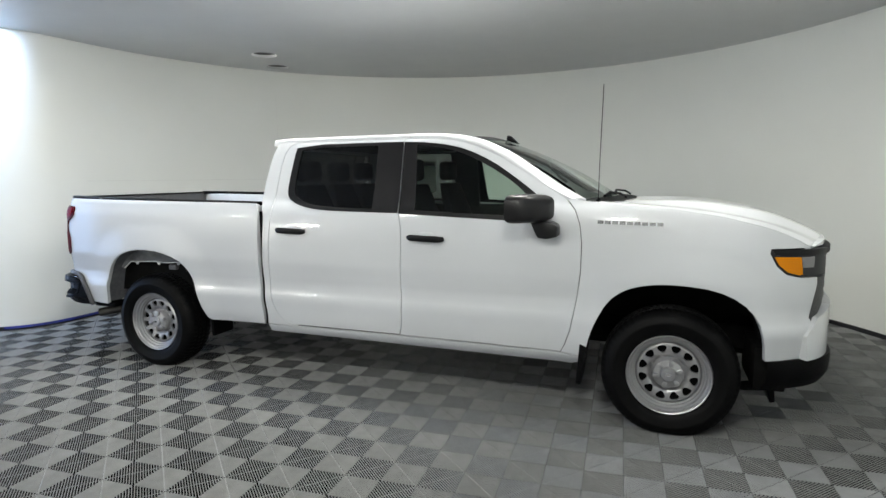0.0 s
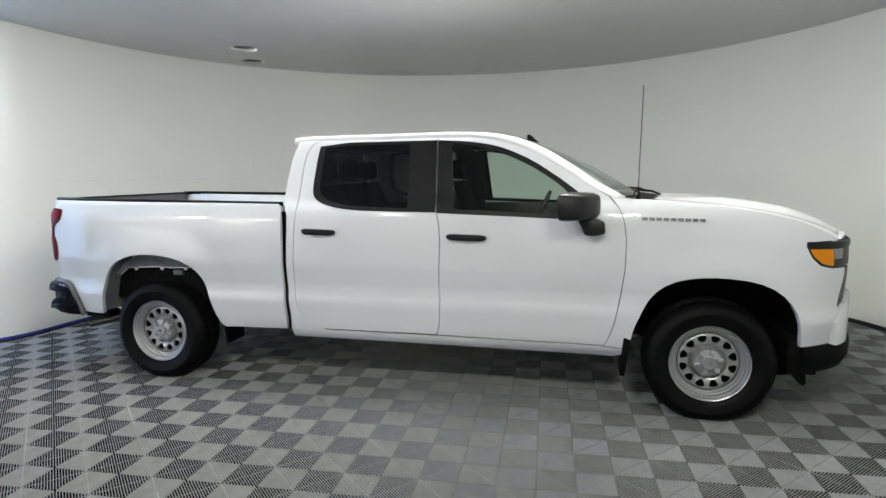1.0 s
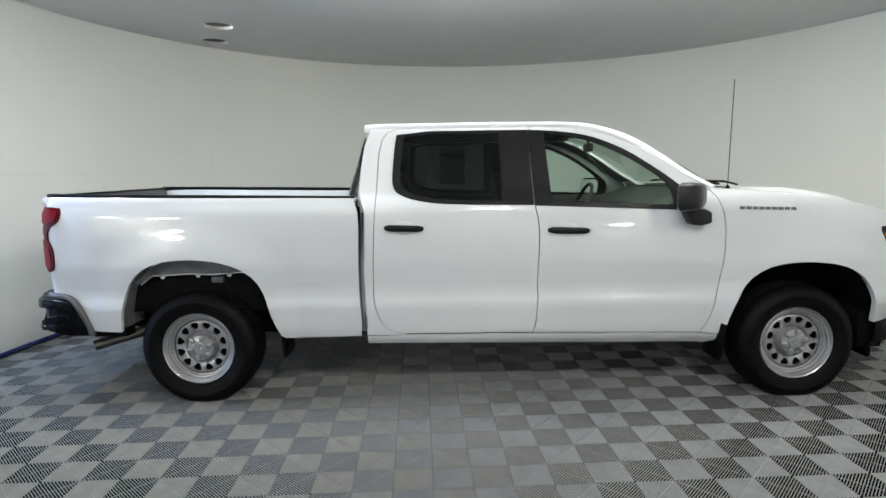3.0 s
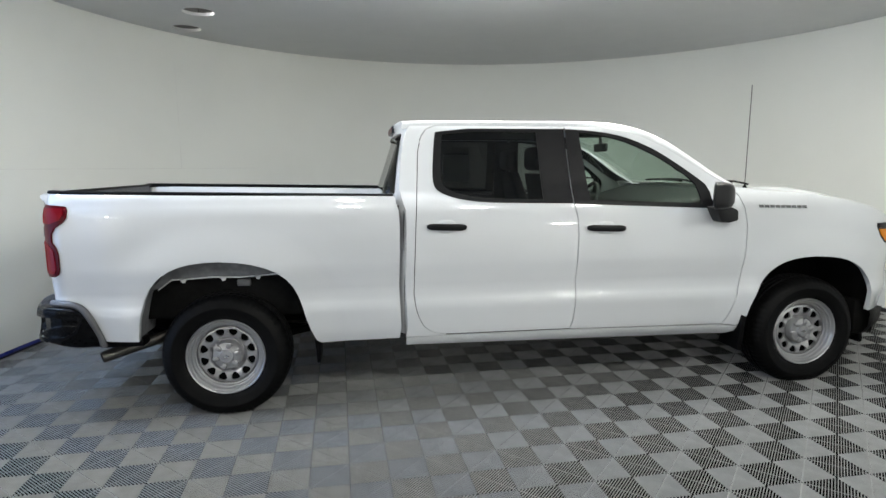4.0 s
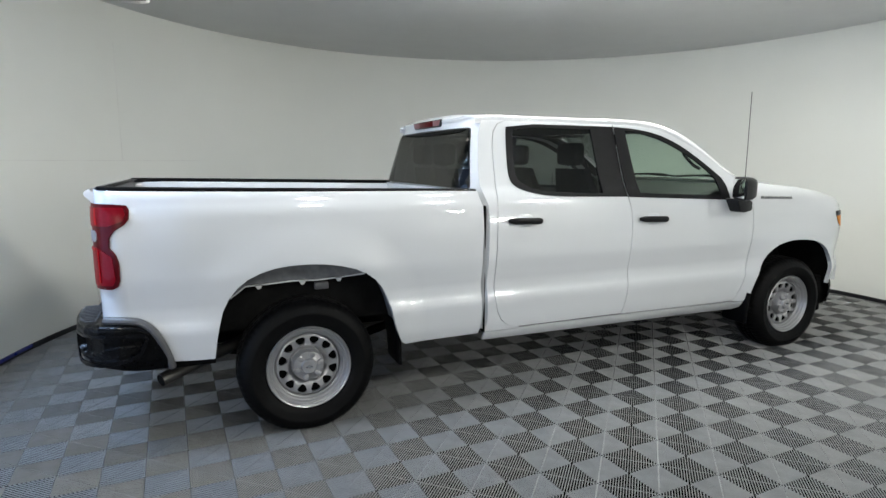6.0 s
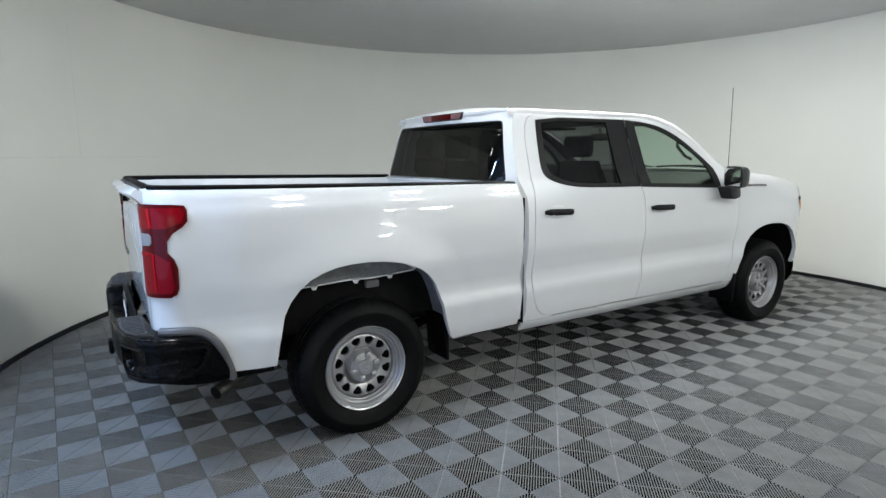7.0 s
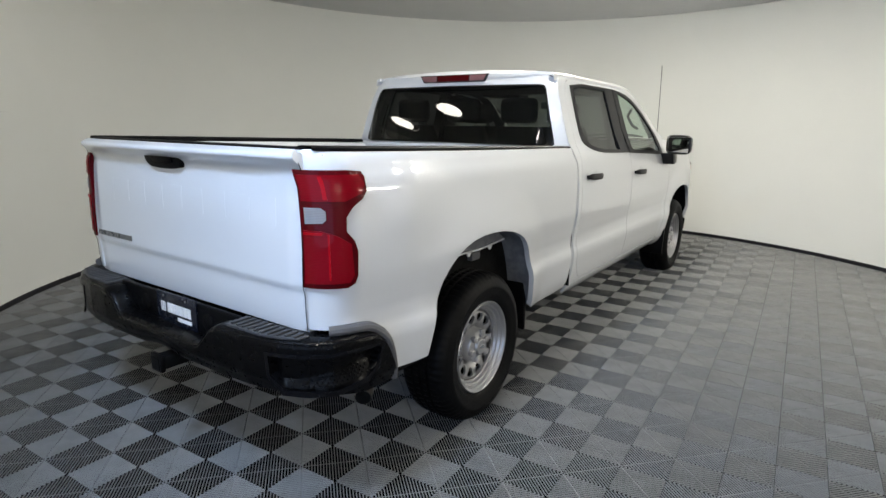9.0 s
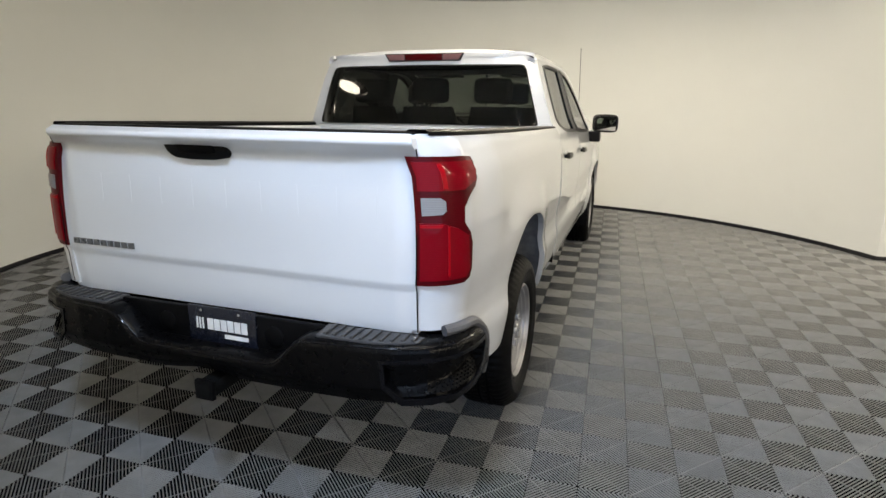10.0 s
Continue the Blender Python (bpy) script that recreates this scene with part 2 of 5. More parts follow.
wall = link("wall_round", wall_block(ROOM_R, ROOM_R + 0.12, -0.02, ROOM_H - 0.002), WALL, smooth=True)
wall.data.set_sharp_from_angle(angle=radians(40))
tagged(wall, "smooth pale grey curved studio wall", "wall", kind="structure")
base = link("baseboard", wall_block(ROOM_R - 0.012, ROOM_R - 0.001, 0.002, 0.045), BASE, smooth=True)
base.data.set_sharp_from_angle(angle=radians(40))
tagged(base, "thin black baseboard strip along the curved wall", "baseboard", kind="structure")
# blue film left on the baseboard towards the wall's free end
FILM = simple("blue_film", (0.035, 0.05, 0.30), 0.30, vary=0.3, scale=5)
bm = bmesh.new()
rings = []
for p, q in list(zip(wall_line(ROOM_R - 0.016), wall_line(ROOM_R - 0.0125)))[168:200]:
    rings.append([bm.verts.new((*c, z)) for c, z in ((p, 0.022), (p, 0.047), (q, 0.047), (q, 0.022))])
for p, q in zip(rings, rings[1:]):
    for k in range(4):
        bm.faces.new((p[k], q[k], q[(k + 1) % 4], p[(k + 1) % 4]))
bm.faces.new(rings[0]), bm.faces.new(rings[-1][::-1])
bmesh.ops.recalc_face_normals(bm, faces=bm.faces)
tagged(link("trim_film", bm, FILM), "blue film strip on the black baseboard", "trim", kind="structure")
# faint joints between the wall's sheets
SEAM = simple("wall_joint", (0.77, 0.77, 0.74), 0.8, vary=0.08, scale=3)


def joint(a0, a1, z0, z1, steps):
    bm = bmesh.new()
    rings = []
    for i in range(steps + 1):
        d = a0 + (a1 - a0) * i / steps
        rings.append([bm.verts.new(arc_point(d, r, z)) for r, z in ((ROOM_R - 0.0015, z0), (ROOM_R - 0.0015, z1), (ROOM_R + 0.01, z1), (ROOM_R + 0.01, z0))])
    for p, q in zip(rings, rings[1:]):
        for k in range(4):
            bm.faces.new((p[k], q[k], q[(k + 1) % 4], p[(k + 1) % 4]))
    bm.faces.new(rings[0]), bm.faces.new(rings[-1][::-1])
    bmesh.ops.recalc_face_normals(bm, faces=bm.faces)
    ob = link("trim", bm, SEAM, smooth=True)
    ob.data.set_sharp_from_angle(angle=radians(30))
    tagged(ob, "faint joint line between pale grey wall sheets", "joint", kind="structure")


joint(128, 176, 1.540, 1.546, 60)
joint(142.0, 142.09, 1.546, 2.70, 1)
HX0, HX1, HY0, HY1 = -5.6, 11.0, -18.0, 6.5
SUNK = ((-1.01, 2.30, 0.15), (-0.69, 1.60, 0.15))     # openings for the sunk lamps


def ceiling_slab():
    """The slab with its round openings."""
    loops = [[(HX0 - 0.2, HY0 - 0.2), (HX1 + 0.2, HY0 - 0.2), (HX1 + 0.2, HY1 + 0.2), (HX0 - 0.2, HY1 + 0.2)]]
    loops += [[(x + r * math.cos(k * math.pi / 18), y + r * math.sin(k * math.pi / 18)) for k in range(36)] for x, y, r in SUNK]
    pts, edges = [], []
    for lp in loops:
        n = len(pts)
        pts += [Vector(p) for p in lp]
        edges += [(n + i, n + (i + 1) % len(lp)) for i in range(len(lp))]
    res = delaunay_2d_cdt(pts, edges, [], 0, 1e-6)
    bm = bmesh.new()
    vs = [bm.verts.new((p.x, p.y, ROOM_H)) for p in res[0]]
    for f in res[2]:
        c = sum((res[0][i] for i in f), Vector((0, 0))) / len(f)
        if all((c - Vector((x, y))).length > r * 0.999 for x, y, r in SUNK):
            bm.faces.new([vs[i] for i in f])
    g = bmesh.ops.extrude_face_region(bm, geom=list(bm.faces))
    bmesh.ops.translate(bm, verts=[v for v in g["geom"] if isinstance(v, bmesh.types.BMVert)], vec=(0, 0, 0.03))
    bmesh.ops.recalc_face_normals(bm, faces=bm.faces)
    return bm


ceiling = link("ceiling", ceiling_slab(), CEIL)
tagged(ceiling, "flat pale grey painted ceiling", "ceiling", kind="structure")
floor = link("floor", box_bm(HX0 - 0.2, HX1 + 0.2, HY0 - 0.2, HY1 + 0.2, -0.2, -0.018), SUBFLOOR)
tagged(floor, "grey ribbed plastic tile floor laid in a chequer", "floor", kind="structure")
# unseen hall walls, added to bounce soft light through the open front
for nm, b in (("wall_south", (HX0, HX1, HY0 - 0.2, HY0, -0.012, ROOM_H)), ("wall_north", (HX0, HX1, HY1, HY1 + 0.2, -0.012, ROOM_H)),
              ("wall_east", (HX1, HX1 + 0.2, HY0 - 0.2, HY1 + 0.2, -0.012, ROOM_H))):
    tagged(link(nm, box_bm(*b), HALL), "plain pale grey hall wall, unseen", "wall", kind="structure")
# the unseen west wall has an open gate
bm = bmesh.new()
for y0, y1, z0, z1 in ((HY0 - 0.2, -4.7, -0.012, ROOM_H), (-0.1, HY1 + 0.2, -0.012, ROOM_H), (-4.7, -0.1, 2.85, ROOM_H)):
    box(bm, HX0 - 0.2, HX0, y0, y1, z0, z1)
tagged(link("wall_west", bm, HALL), "plain pale grey hall wall, unseen, with an open gate", "wall", kind="structure")


def ceiling_lamp(x, y, r, drop, mat, collar=0.012):
    t = thing("ceiling_lamp", (x, y, ROOM_H), "round white ceiling lamp, added out of view, with a bright domed diffuser", "lamp", "ceiling lamps")
    bm = lathe([(r * math.cos(a * math.pi / 16), drop * math.sin(a * math.pi / 16)) for a in range(9)], 40)
    bmesh.ops.rotate(bm, verts=bm.verts, matrix=Matrix.Rotation(radians(-90), 3, "X"))
    bmesh.ops.translate(bm, verts=bm.verts, vec=(x, y, ROOM_H - 0.012))
    part("diffuser", bm, mat, t)
    bm = lathe([(r, 0.0), (r + 0.02, 0.0), (r + 0.02, collar), (r, collar)], 40, closed=True)
    bmesh.ops.rotate(bm, verts=bm.verts, matrix=Matrix.Rotation(radians(90), 3, "X"))
    bmesh.ops.translate(bm, verts=bm.verts, vec=(x, y, ROOM_H - 0.014))
    part("rim", bm, CEIL, t)


# overhead fill discs, added out of view to brighten back wall and floor
for x, y, r in ((-1.5, -1.35, 0.13), (0.4, -1.0, 0.17), (2.0, -0.40, 0.20), (3.1, -0.45, 0.20), (4.1, -0.7, 0.16)):
    ceiling_lamp(x, y, r, 0.035, FILL_LAMP)
# small lamps sunk into the ceiling and turned towards the cab's back
for (x, y, r), (a, b) in zip(SUNK, ((-1.319, 1.471), (-1.227, 1.032))):
    t = thing("spot_lamp", (x, y, ROOM_H), "small round spot lamp sunk into the pale ceiling", "lamp", "sunk lamps")
    bm = lathe([(0.0, 0.0), (r - 0.02, 0.0)], 32)
    bmesh.ops.rotate(bm, verts=bm.verts, matrix=Matrix.Rotation(radians(90), 3, "X"))
    bmesh.ops.translate(bm, verts=bm.verts, vec=(x + a * 0.16, y + b * 0.16, ROOM_H + 0.16))
    part("diffuser", bm, SPOT_LAMP, t)
    bm = box_bm(x - 0.18 + a * 0.36, x + 0.18, y - 0.18, y + 0.18 + b * 0.36, ROOM_H + 0.031, ROOM_H + 0.26)
    bm.faces.ensure_lookup_table()
    bmesh.ops.delete(bm, geom=[min(bm.faces, key=lambda f: f.calc_center_median().z)], context="FACES")
    part("housing", bm, BAFFLE, t)
# a row of unseen lamps added along the open front, and deep domed lamps far off in the hall
for x, y, r in ((3.8, -4.1, 0.24), (2.3, -4.25, 0.20), (0.7, -4.1, 0.16)):
    ceiling_lamp(x, y, r, 0.03, HALL_LAMP)
for x, y, r in ((-4.8, -7.6, 0.27), (-5.0, -10.5, 0.36), (6.9, -14.2, 0.30), (8.6, -14.4, 0.50)):
    ceiling_lamp(x, y, r, 0.65 * r, HALL_LAMP)
# unseen blue fill added to lift the floor and tailgate at the rear
ceiling_lamp(-2.45, -0.70, 0.26, 0.02, COOL_FILL)
# unseen grey concrete of the hall beyond the tiles, added as a bounce surface
ring_in, ring_out = [], []
bm = bmesh.new()
for i in range(96):
    a = 2 * math.pi * i / 96
    c, d = math.cos(a), math.sin(a)
    far = min(((HX1 if c > 0 else HX0) - ROOM_X) / c if abs(c) > 1e-6 else 99, ((HY1 if d > 0 else HY0) - ROOM_Y) / d if abs(d) > 1e-6 else 99)
    behind = -58 < (math.degrees(a) + 180) % 360 - 180 < 174
    for lst, r in ((ring_in, ROOM_R + (0.16 if behind else 1.40)), (ring_out, max(far, ROOM_R + 1.8))):
        lst.append([bm.verts.new((ROOM_X + r * c, ROOM_Y + r * d, z)) for z in (-0.014, -0.003)])
for i in range(96):
    j = (i + 1) % 96
    bm.faces.new((ring_in[i][1], ring_out[i][1], ring_out[j][1], ring_in[j][1]))
    bm.faces.new((ring_in[i][0], ring_in[i][1], ring_in[j][1], ring_in[j][0]))
bmesh.ops.recalc_face_normals(bm, faces=bm.faces)
tagged(link("floor_hall", bm, CONCRETE), "unseen grey polished concrete hall floor", "floor", kind="structure")

# ---- the truck: surfaces ----
def smooth_curve(pts):
    """A smooth function through (x, value) pairs (cubic, without overshoot)."""
    xs, ys = [p[0] for p in pts], [p[1] for p in pts]
    n = len(xs)
    d = [(ys[i + 1] - ys[i]) / (xs[i + 1] - xs[i]) for i in range(n - 1)]
    m = [d[0]] + [0 if d[i - 1] * d[i] <= 0 else 2 * d[i - 1] * d[i] / (d[i - 1] + d[i]) for i in range(1, n - 1)] + [d[-1]]

    def f(x):
        if x <= xs[0]:
            return ys[0] + m[0] * (x - xs[0])
        if x >= xs[-1]:
            return ys[-1] + m[-1] * (x - xs[-1])
        i = 0
        while x > xs[i + 1]:
            i += 1
        h = xs[i + 1] - xs[i]
        t = (x - xs[i]) / h
        return ((2 * t ** 3 - 3 * t ** 2 + 1) * ys[i] + (t ** 3 - 2 * t ** 2 + t) * h * m[i]
                + (-2 * t ** 3 + 3 * t ** 2) * ys[i + 1] + (t ** 3 - t ** 2) * h * m[i + 1])
    return f


# half width of the body by height: rocker, tucked lower band, bulge, shoulder, then the leaning glasshouse
SECTION = smooth_curve([(0.36, 0.868), (0.40, 0.905), (0.44, 0.928), (0.50, 0.944), (0.58, 0.956), (0.635, 0.9635), (0.662, 0.9655), (0.682, 0.9635), (0.71, 0.9575), (0.74, 0.9535), (0.77, 0.9535), (0.83, 0.9605),
                        (0.95, 0.974), (1.10, 0.970), (1.20, 0.960), (1.28, 0.946), (1.33, 0.928), (1.375, 0.900), (1.45, 0.873), (1.60, 0.824), (1.75, 0.776), (1.80, 0.758), (1.84, 0.735)])
BED_SECTION = smooth_curve([(0.40, 0.895), (0.44, 0.918), (0.50, 0.941), (0.58, 0.955), (0.635, 0.9625), (0.662, 0.9645), (0.682, 0.9625), (0.71, 0.9565), (0.74, 0.9525), (0.77, 0.9525), (0.83, 0.9595),
                            (0.95, 0.973), (1.10, 0.972), (1.20, 0.966), (1.262, 0.9595), (1.282, 0.9565), (1.292, 0.951), (1.304, 0.943), (1.36, 0.926), (1.385, 0.912), (1.41, 0.886)])
REAR_S, REAR_R = -0.87, 0.14        # where the bed's rear corner begins to turn, and its radius
NOSE_S, NOSE_R = 4.38, 0.46


def flare(s, z, hub, a, b):
    q = ((abs(s - hub) / a) ** 2.6 + (max(z - 0.42, 0) / b) ** 2.6) ** (1 / 2.6)
    return 1 - sstep(0.98, 1.42, q)


def body_side(s, z, bed):
    """A point of the right body side: s runs along the truck and round its corners."""
    w = (BED_SECTION if bed else SECTION)(z)
    w += 0.020 * flare(s, z, 0.01, 0.51, 0.56) + 0.024 * flare(s, z, 3.985, 0.485, 0.495)
    if not bed:
        w -= 0.030 * sstep(3.5, 4.3, s) * sstep(1.0, 1.35, z) + 0.02 * sstep(4.2, 4.6, s) * (1 - sstep(0.5, 0.7, z))
    x = s
    if s < REAR_S:
        w -= 0.012 * sstep(REAR_S, REAR_S - 0.2, s)
        a = (REAR_S - s) / REAR_R
        x, w = REAR_S - REAR_R * math.sin(a), w - REAR_R * (1 - math.cos(a))
    elif s > NOSE_S:
        a = min((s - NOSE_S) / NOSE_R, 1.5)
        x, w = NOSE_S + NOSE_R * math.sin(a), w - NOSE_R * (1 - math.cos(a))
    if bed:
        w -= 0.035 * (1 - sstep(-0.92, -0.55, s))
    return Vector((x, -w, z))


def cab_side(s, z):
    return body_side(s, z, False)


def bed_side(s, z):
    return body_side(s, z, True)


def inside(p, poly):
    c = False
    for i in range(len(poly)):
        (x1, y1), (x2, y2) = poly[i - 1], poly[i]
        if (y1 > p[1]) != (y2 > p[1]) and p[0] < (x2 - x1) * (p[1] - y1) / (y2 - y1) + x1:
            c = not c
    return c


def rounded(pts, closed=True, times=2):
    """Cuts a polygon's corners into curves."""
    for _ in range(times):
        out = []
        n = len(pts)
        for i in range(n if closed else n - 1):
            p, q = pts[i], pts[(i + 1) % n]
            out.append((0.75 * p[0] + 0.25 * q[0], 0.75 * p[1] + 0.25 * q[1]))
            out.append((0.25 * p[0] + 0.75 * q[0], 0.25 * p[1] + 0.75 * q[1]))
        if not closed:
            out = [pts[0]] + out + [pts[-1]]
        pts = out
    return pts


def dense(pts, step, closed=True):
    out = []
    n = len(pts)
    for i in range(n if closed else n - 1):
        p, q = pts[i], pts[(i + 1) % n]
        k = max(1, int(math.hypot(q[0] - p[0], q[1] - p[1]) / step))
        out += [(p[0] + (q[0] - p[0]) * j / k, p[1] + (q[1] - p[1]) * j / k) for j in range(k)]
    if not closed:
        out.append(pts[-1])
    return out


def skin(name, surf, outer, holes, mat, parent, side=-1, step=0.04, thick=0.03, lift=0.0, label="", lip=0.004, flat=False):
    """A panel cut from a surface: an outline and holes drawn in the surface's own two directions, with turned-in edges."""
    loops = [dense(outer, step)] + [dense(h, step) for h in holes]
    pts, edges = [], []
    for lp in loops:
        n = len(pts)
        pts += [Vector(p) for p in lp]
        edges += [(n + i, n + (i + 1) % len(lp)) for i in range(len(lp))]
    xs, zs = [p[0] for p in outer], [p[1] for p in outer]
    rim = np.array([tuple(p) for p in pts])
    x = math.floor(min(xs) / step) * step
    while x < max(xs):
        z = math.floor(min(zs) / step) * step
        while z < max(zs):
            if inside((x, z), loops[0]) and not any(inside((x, z), h) for h in loops[1:]) and np.min((rim[:, 0] - x) ** 2 + (rim[:, 1] - z) ** 2) > (0.45 * step) ** 2:
                pts.append(Vector((x, z)))
            z += step
        x += step
    res = delaunay_2d_cdt(pts, edges, [], 0, 1e-6)
    v2, tris = res[0], res[2]

    def place(s, z):
        e = 0.003
        p = surf(s, z)
        n = (surf(s + e, z) - surf(s - e, z)).cross(surf(s, z + e) - surf(s, z - e)).normalized()
        if side > 0:
            p, n = Vector((p.x, -p.y, p.z)), Vector((n.x, -n.y, n.z))
        return p + n * lift, n

    spots = [place(*p) for p in v2]
    keep, facing = [], 0.0
    for t in tris:
        p, q, r = (v2[i] for i in t)
        c = ((p[0] + q[0] + r[0]) / 3, (p[1] + q[1] + r[1]) / 3)
        area = (q[0] - p[0]) * (r[1] - p[1]) - (q[1] - p[1]) * (r[0] - p[0])
        if abs(area) > 1e-10 and inside(c, loops[0]) and not any(inside(c, h) for h in loops[1:]):
            t = tuple(t) if area > 0 else (t[0], t[2], t[1])
            a, b, d = (spots[i][0] for i in t)
            facing += (b - a).cross(d - a).dot(spots[t[0]][1])
            keep.append(t)
    if facing < 0:
        keep = [(t[0], t[2], t[1]) for t in keep]
    used = {}
    for t in keep:
        for i in range(3):
            used[(t[i], t[(i + 1) % 3])] = 1
    border = [(a, b) for a, b in used if (b, a) not in used]
    verts, faces, normals = [p for p, n in spots], [tuple(t) for t in keep], [[spots[i][1] for i in t] for t in keep]
    inner = {}
    for a, b in border:
        for i in (a, b):
            if i not in inner:
                inner[i] = len(verts)
                verts.append(spots[i][0] - spots[i][1] * thick)
    for a, b in border:
        f = (a, inner[a], inner[b], b)
        fn = (verts[inner[a]] - verts[a]).cross(verts[b] - verts[a]).normalized()
        faces.append(f)
        normals.append([fn] * 4)
    me = bpy.data.meshes.new(name)
    me.from_pydata(verts, [], faces)
    me.materials.append(mat)
    me.shade_smooth()
    me.normals_split_custom_set([n for f in normals for n in f])
    ob = new(name, me)
    ob.parent = parent
    ob.matrix_parent_inverse = parent.matrix_world.inverted()
    if label:
        tagged(ob, label)
    return ob


truck = thing("pickup_truck", (1.99, 0, 0), "white crew-cab pickup truck with black bumper and steel wheels", "truck")
SIDES = (-1, 1)

def shifted(pts, dx):
    return [(x + dx, z) for x, z in pts]


# ---- outlines of the body side, along the truck and up ----
ARCH_REAR = rounded([(-0.495, 0.50), (-0.475, 0.64), (-0.435, 0.79), (-0.345, 0.905), (-0.215, 0.965), (-0.05, 0.986), (0.15, 0.972), (0.31, 0.925), (0.415, 0.845), (0.475, 0.72), (0.515, 0.56), (0.56, 0.455)], False, 1)
ARCH_REAR = [(x + 0.014, z) for x, z in ARCH_REAR]
ARCH_FRONT = rounded([(3.50, 0.42), (3.512, 0.53), (3.55, 0.65), (3.625, 0.795), (3.725, 0.875), (3.863, 0.913), (4.026, 0.918), (4.21, 0.897), (4.342, 0.838), (4.434, 0.737), (4.469, 0.614), (4.482, 0.50)], False, 1)
LAMP_OUT = [(-0.845, 1.322), (-0.835, 1.30), (-0.838, 1.255), (-0.86, 1.228), (-0.905, 1.20), (-0.930, 1.165), (-0.932, 1.115), (-0.905, 1.080), (-0.893, 1.04), (-0.895, 0.95), (-0.905, 0.922), (-0.93, 0.908)]
SEAM_S = -1.088          # where the tailgate's seam lies on the corner
BUMPER_EDGE = [(-0.688, 0.505), (-0.722, 0.615), (-0.775, 0.692), (-0.845, 0.740), (-1.088, 0.740)]
BED_TOP_REAR, BED_TOP_FRONT = 1.402, 1.362
bed_outline = (ARCH_REAR + [(0.60, 0.437), (1.099, 0.443), (1.110, 0.52), (1.099, 0.79), (1.109, 1.18), (1.104, 1.27), (1.088, 1.325), (1.084, 1.345), (1.081, BED_TOP_FRONT)]
               + [(0.0, 1.383), (-1.0, BED_TOP_REAR), (SEAM_S, BED_TOP_REAR - 0.006), (SEAM_S, 1.332)] + [(-0.90, 1.330)] + LAMP_OUT + [(SEAM_S, 0.902)] + BUMPER_EDGE[::-1] + [(-0.675, 0.503)])
CAB_REAR = [(1.140, 0.452), (1.152, 0.52), (1.140, 0.79), (1.152, 1.18), (1.150, 1.27), (1.128, 1.335), (1.112, 1.40), (1.122, 1.55), (1.145, 1.70), (1.178, 1.79), (1.19, 1.808)]
DOOR_REAR_GAP = [(1.40, 0.462), (1.342, 0.470), (1.294, 0.489), (1.255, 0.525), (1.224, 0.585), (1.204, 0.66), (1.195, 0.74), (1.203, 0.98), (1.212, 1.18), (1.228, 1.42), (1.240, 1.64), (1.262, 1.735), (1.30, 1.787), (1.36, 1.806)]
B_GAP = [(2.225, 1.806), (2.232, 1.55), (2.243, 1.32), (2.268, 1.21), (2.274, 1.10), (2.268, 0.95), (2.262, 0.80), (2.268, 0.70), (2.263, 0.62), (2.259, 0.55), (2.250, 0.495), (2.234, 0.462)]
A_GAP = [(2.235, 1.806), (2.45, 1.803), (2.60, 1.787), (2.75, 1.748), (2.92, 1.672), (3.10, 1.565), (3.26, 1.462), (3.36, 1.402), (3.42, 1.335), (3.452, 1.25), (3.466, 1.14), (3.463, 0.958), (3.440, 0.78), (3.405, 0.60), (3.372, 0.50), (3.345, 0.448)]


rear_door_outline = DOOR_REAR_GAP + B_GAP
front_door_outline = A_GAP + [(2.2405, 0.459)] + shifted(B_GAP[::-1], 0.005)[1:-1]
cab_corner_outline = CAB_REAR + [(1.355, 1.8105)] + shifted(DOOR_REAR_GAP[::-1], -0.005)[1:-1] + [(1.40, 0.4565), (1.40, 0.450)]
rocker_outline = [(1.142, 0.385), (3.405, 0.362), (3.46, 0.385), (3.485, 0.425), (3.39, 0.428), (3.34, 0.4345), (2.235, 0.4465), (1.40, 0.4475), (1.142, 0.442)]
REAR_DARK = rounded([(1.36, 1.790), (1.343, 1.70), (1.326, 1.50), (1.330, 1.43), (1.36, 1.385), (1.46, 1.345), (1.62, 1.318), (1.90, 1.309), (2.236, 1.303), (2.240, 1.303), (2.228, 1.55), (2.221, 1.786), (2.215, 1.790)], True, 1)
FRONT_DARK = rounded([(2.234, 1.787), (2.238, 1.55), (2.252, 1.30), (2.258, 1.299), (2.80, 1.276), (3.215, 1.258), (3.222, 1.262), (3.215, 1.40), (3.12, 1.475), (3.03, 1.54), (2.87, 1.645), (2.70, 1.722), (2.57, 1.757), (2.42, 1.778), (2.25, 1.788)], True, 1)
REAR_GLASS = rounded([(1.408, 1.768), (1.392, 1.70), (1.376, 1.50), (1.385, 1.44), (1.41, 1.408), (1.50, 1.367), (1.64, 1.342), (2.040, 1.330), (2.044, 1.332), (2.030, 1.766), (2.026, 1.768)], True, 1)
FRONT_GLASS = rounded([(2.325, 1.764), (2.345, 1.55), (2.362, 1.326), (2.366, 1.324), (2.80, 1.306), (3.135, 1.292), (3.140, 1.296), (3.135, 1.40), (3.08, 1.462), (2.99, 1.53), (2.85, 1.616), (2.68, 1.694), (2.56, 1.730), (2.42, 1.756), (2.335, 1.765)], True, 1)
FENDER_TOP = [(3.372, 1.402), (3.50, 1.388), (3.70, 1.368), (4.00, 1.343), (4.25, 1.304), (4.45, 1.250), (4.60, 1.190), (4.70, 1.140)]
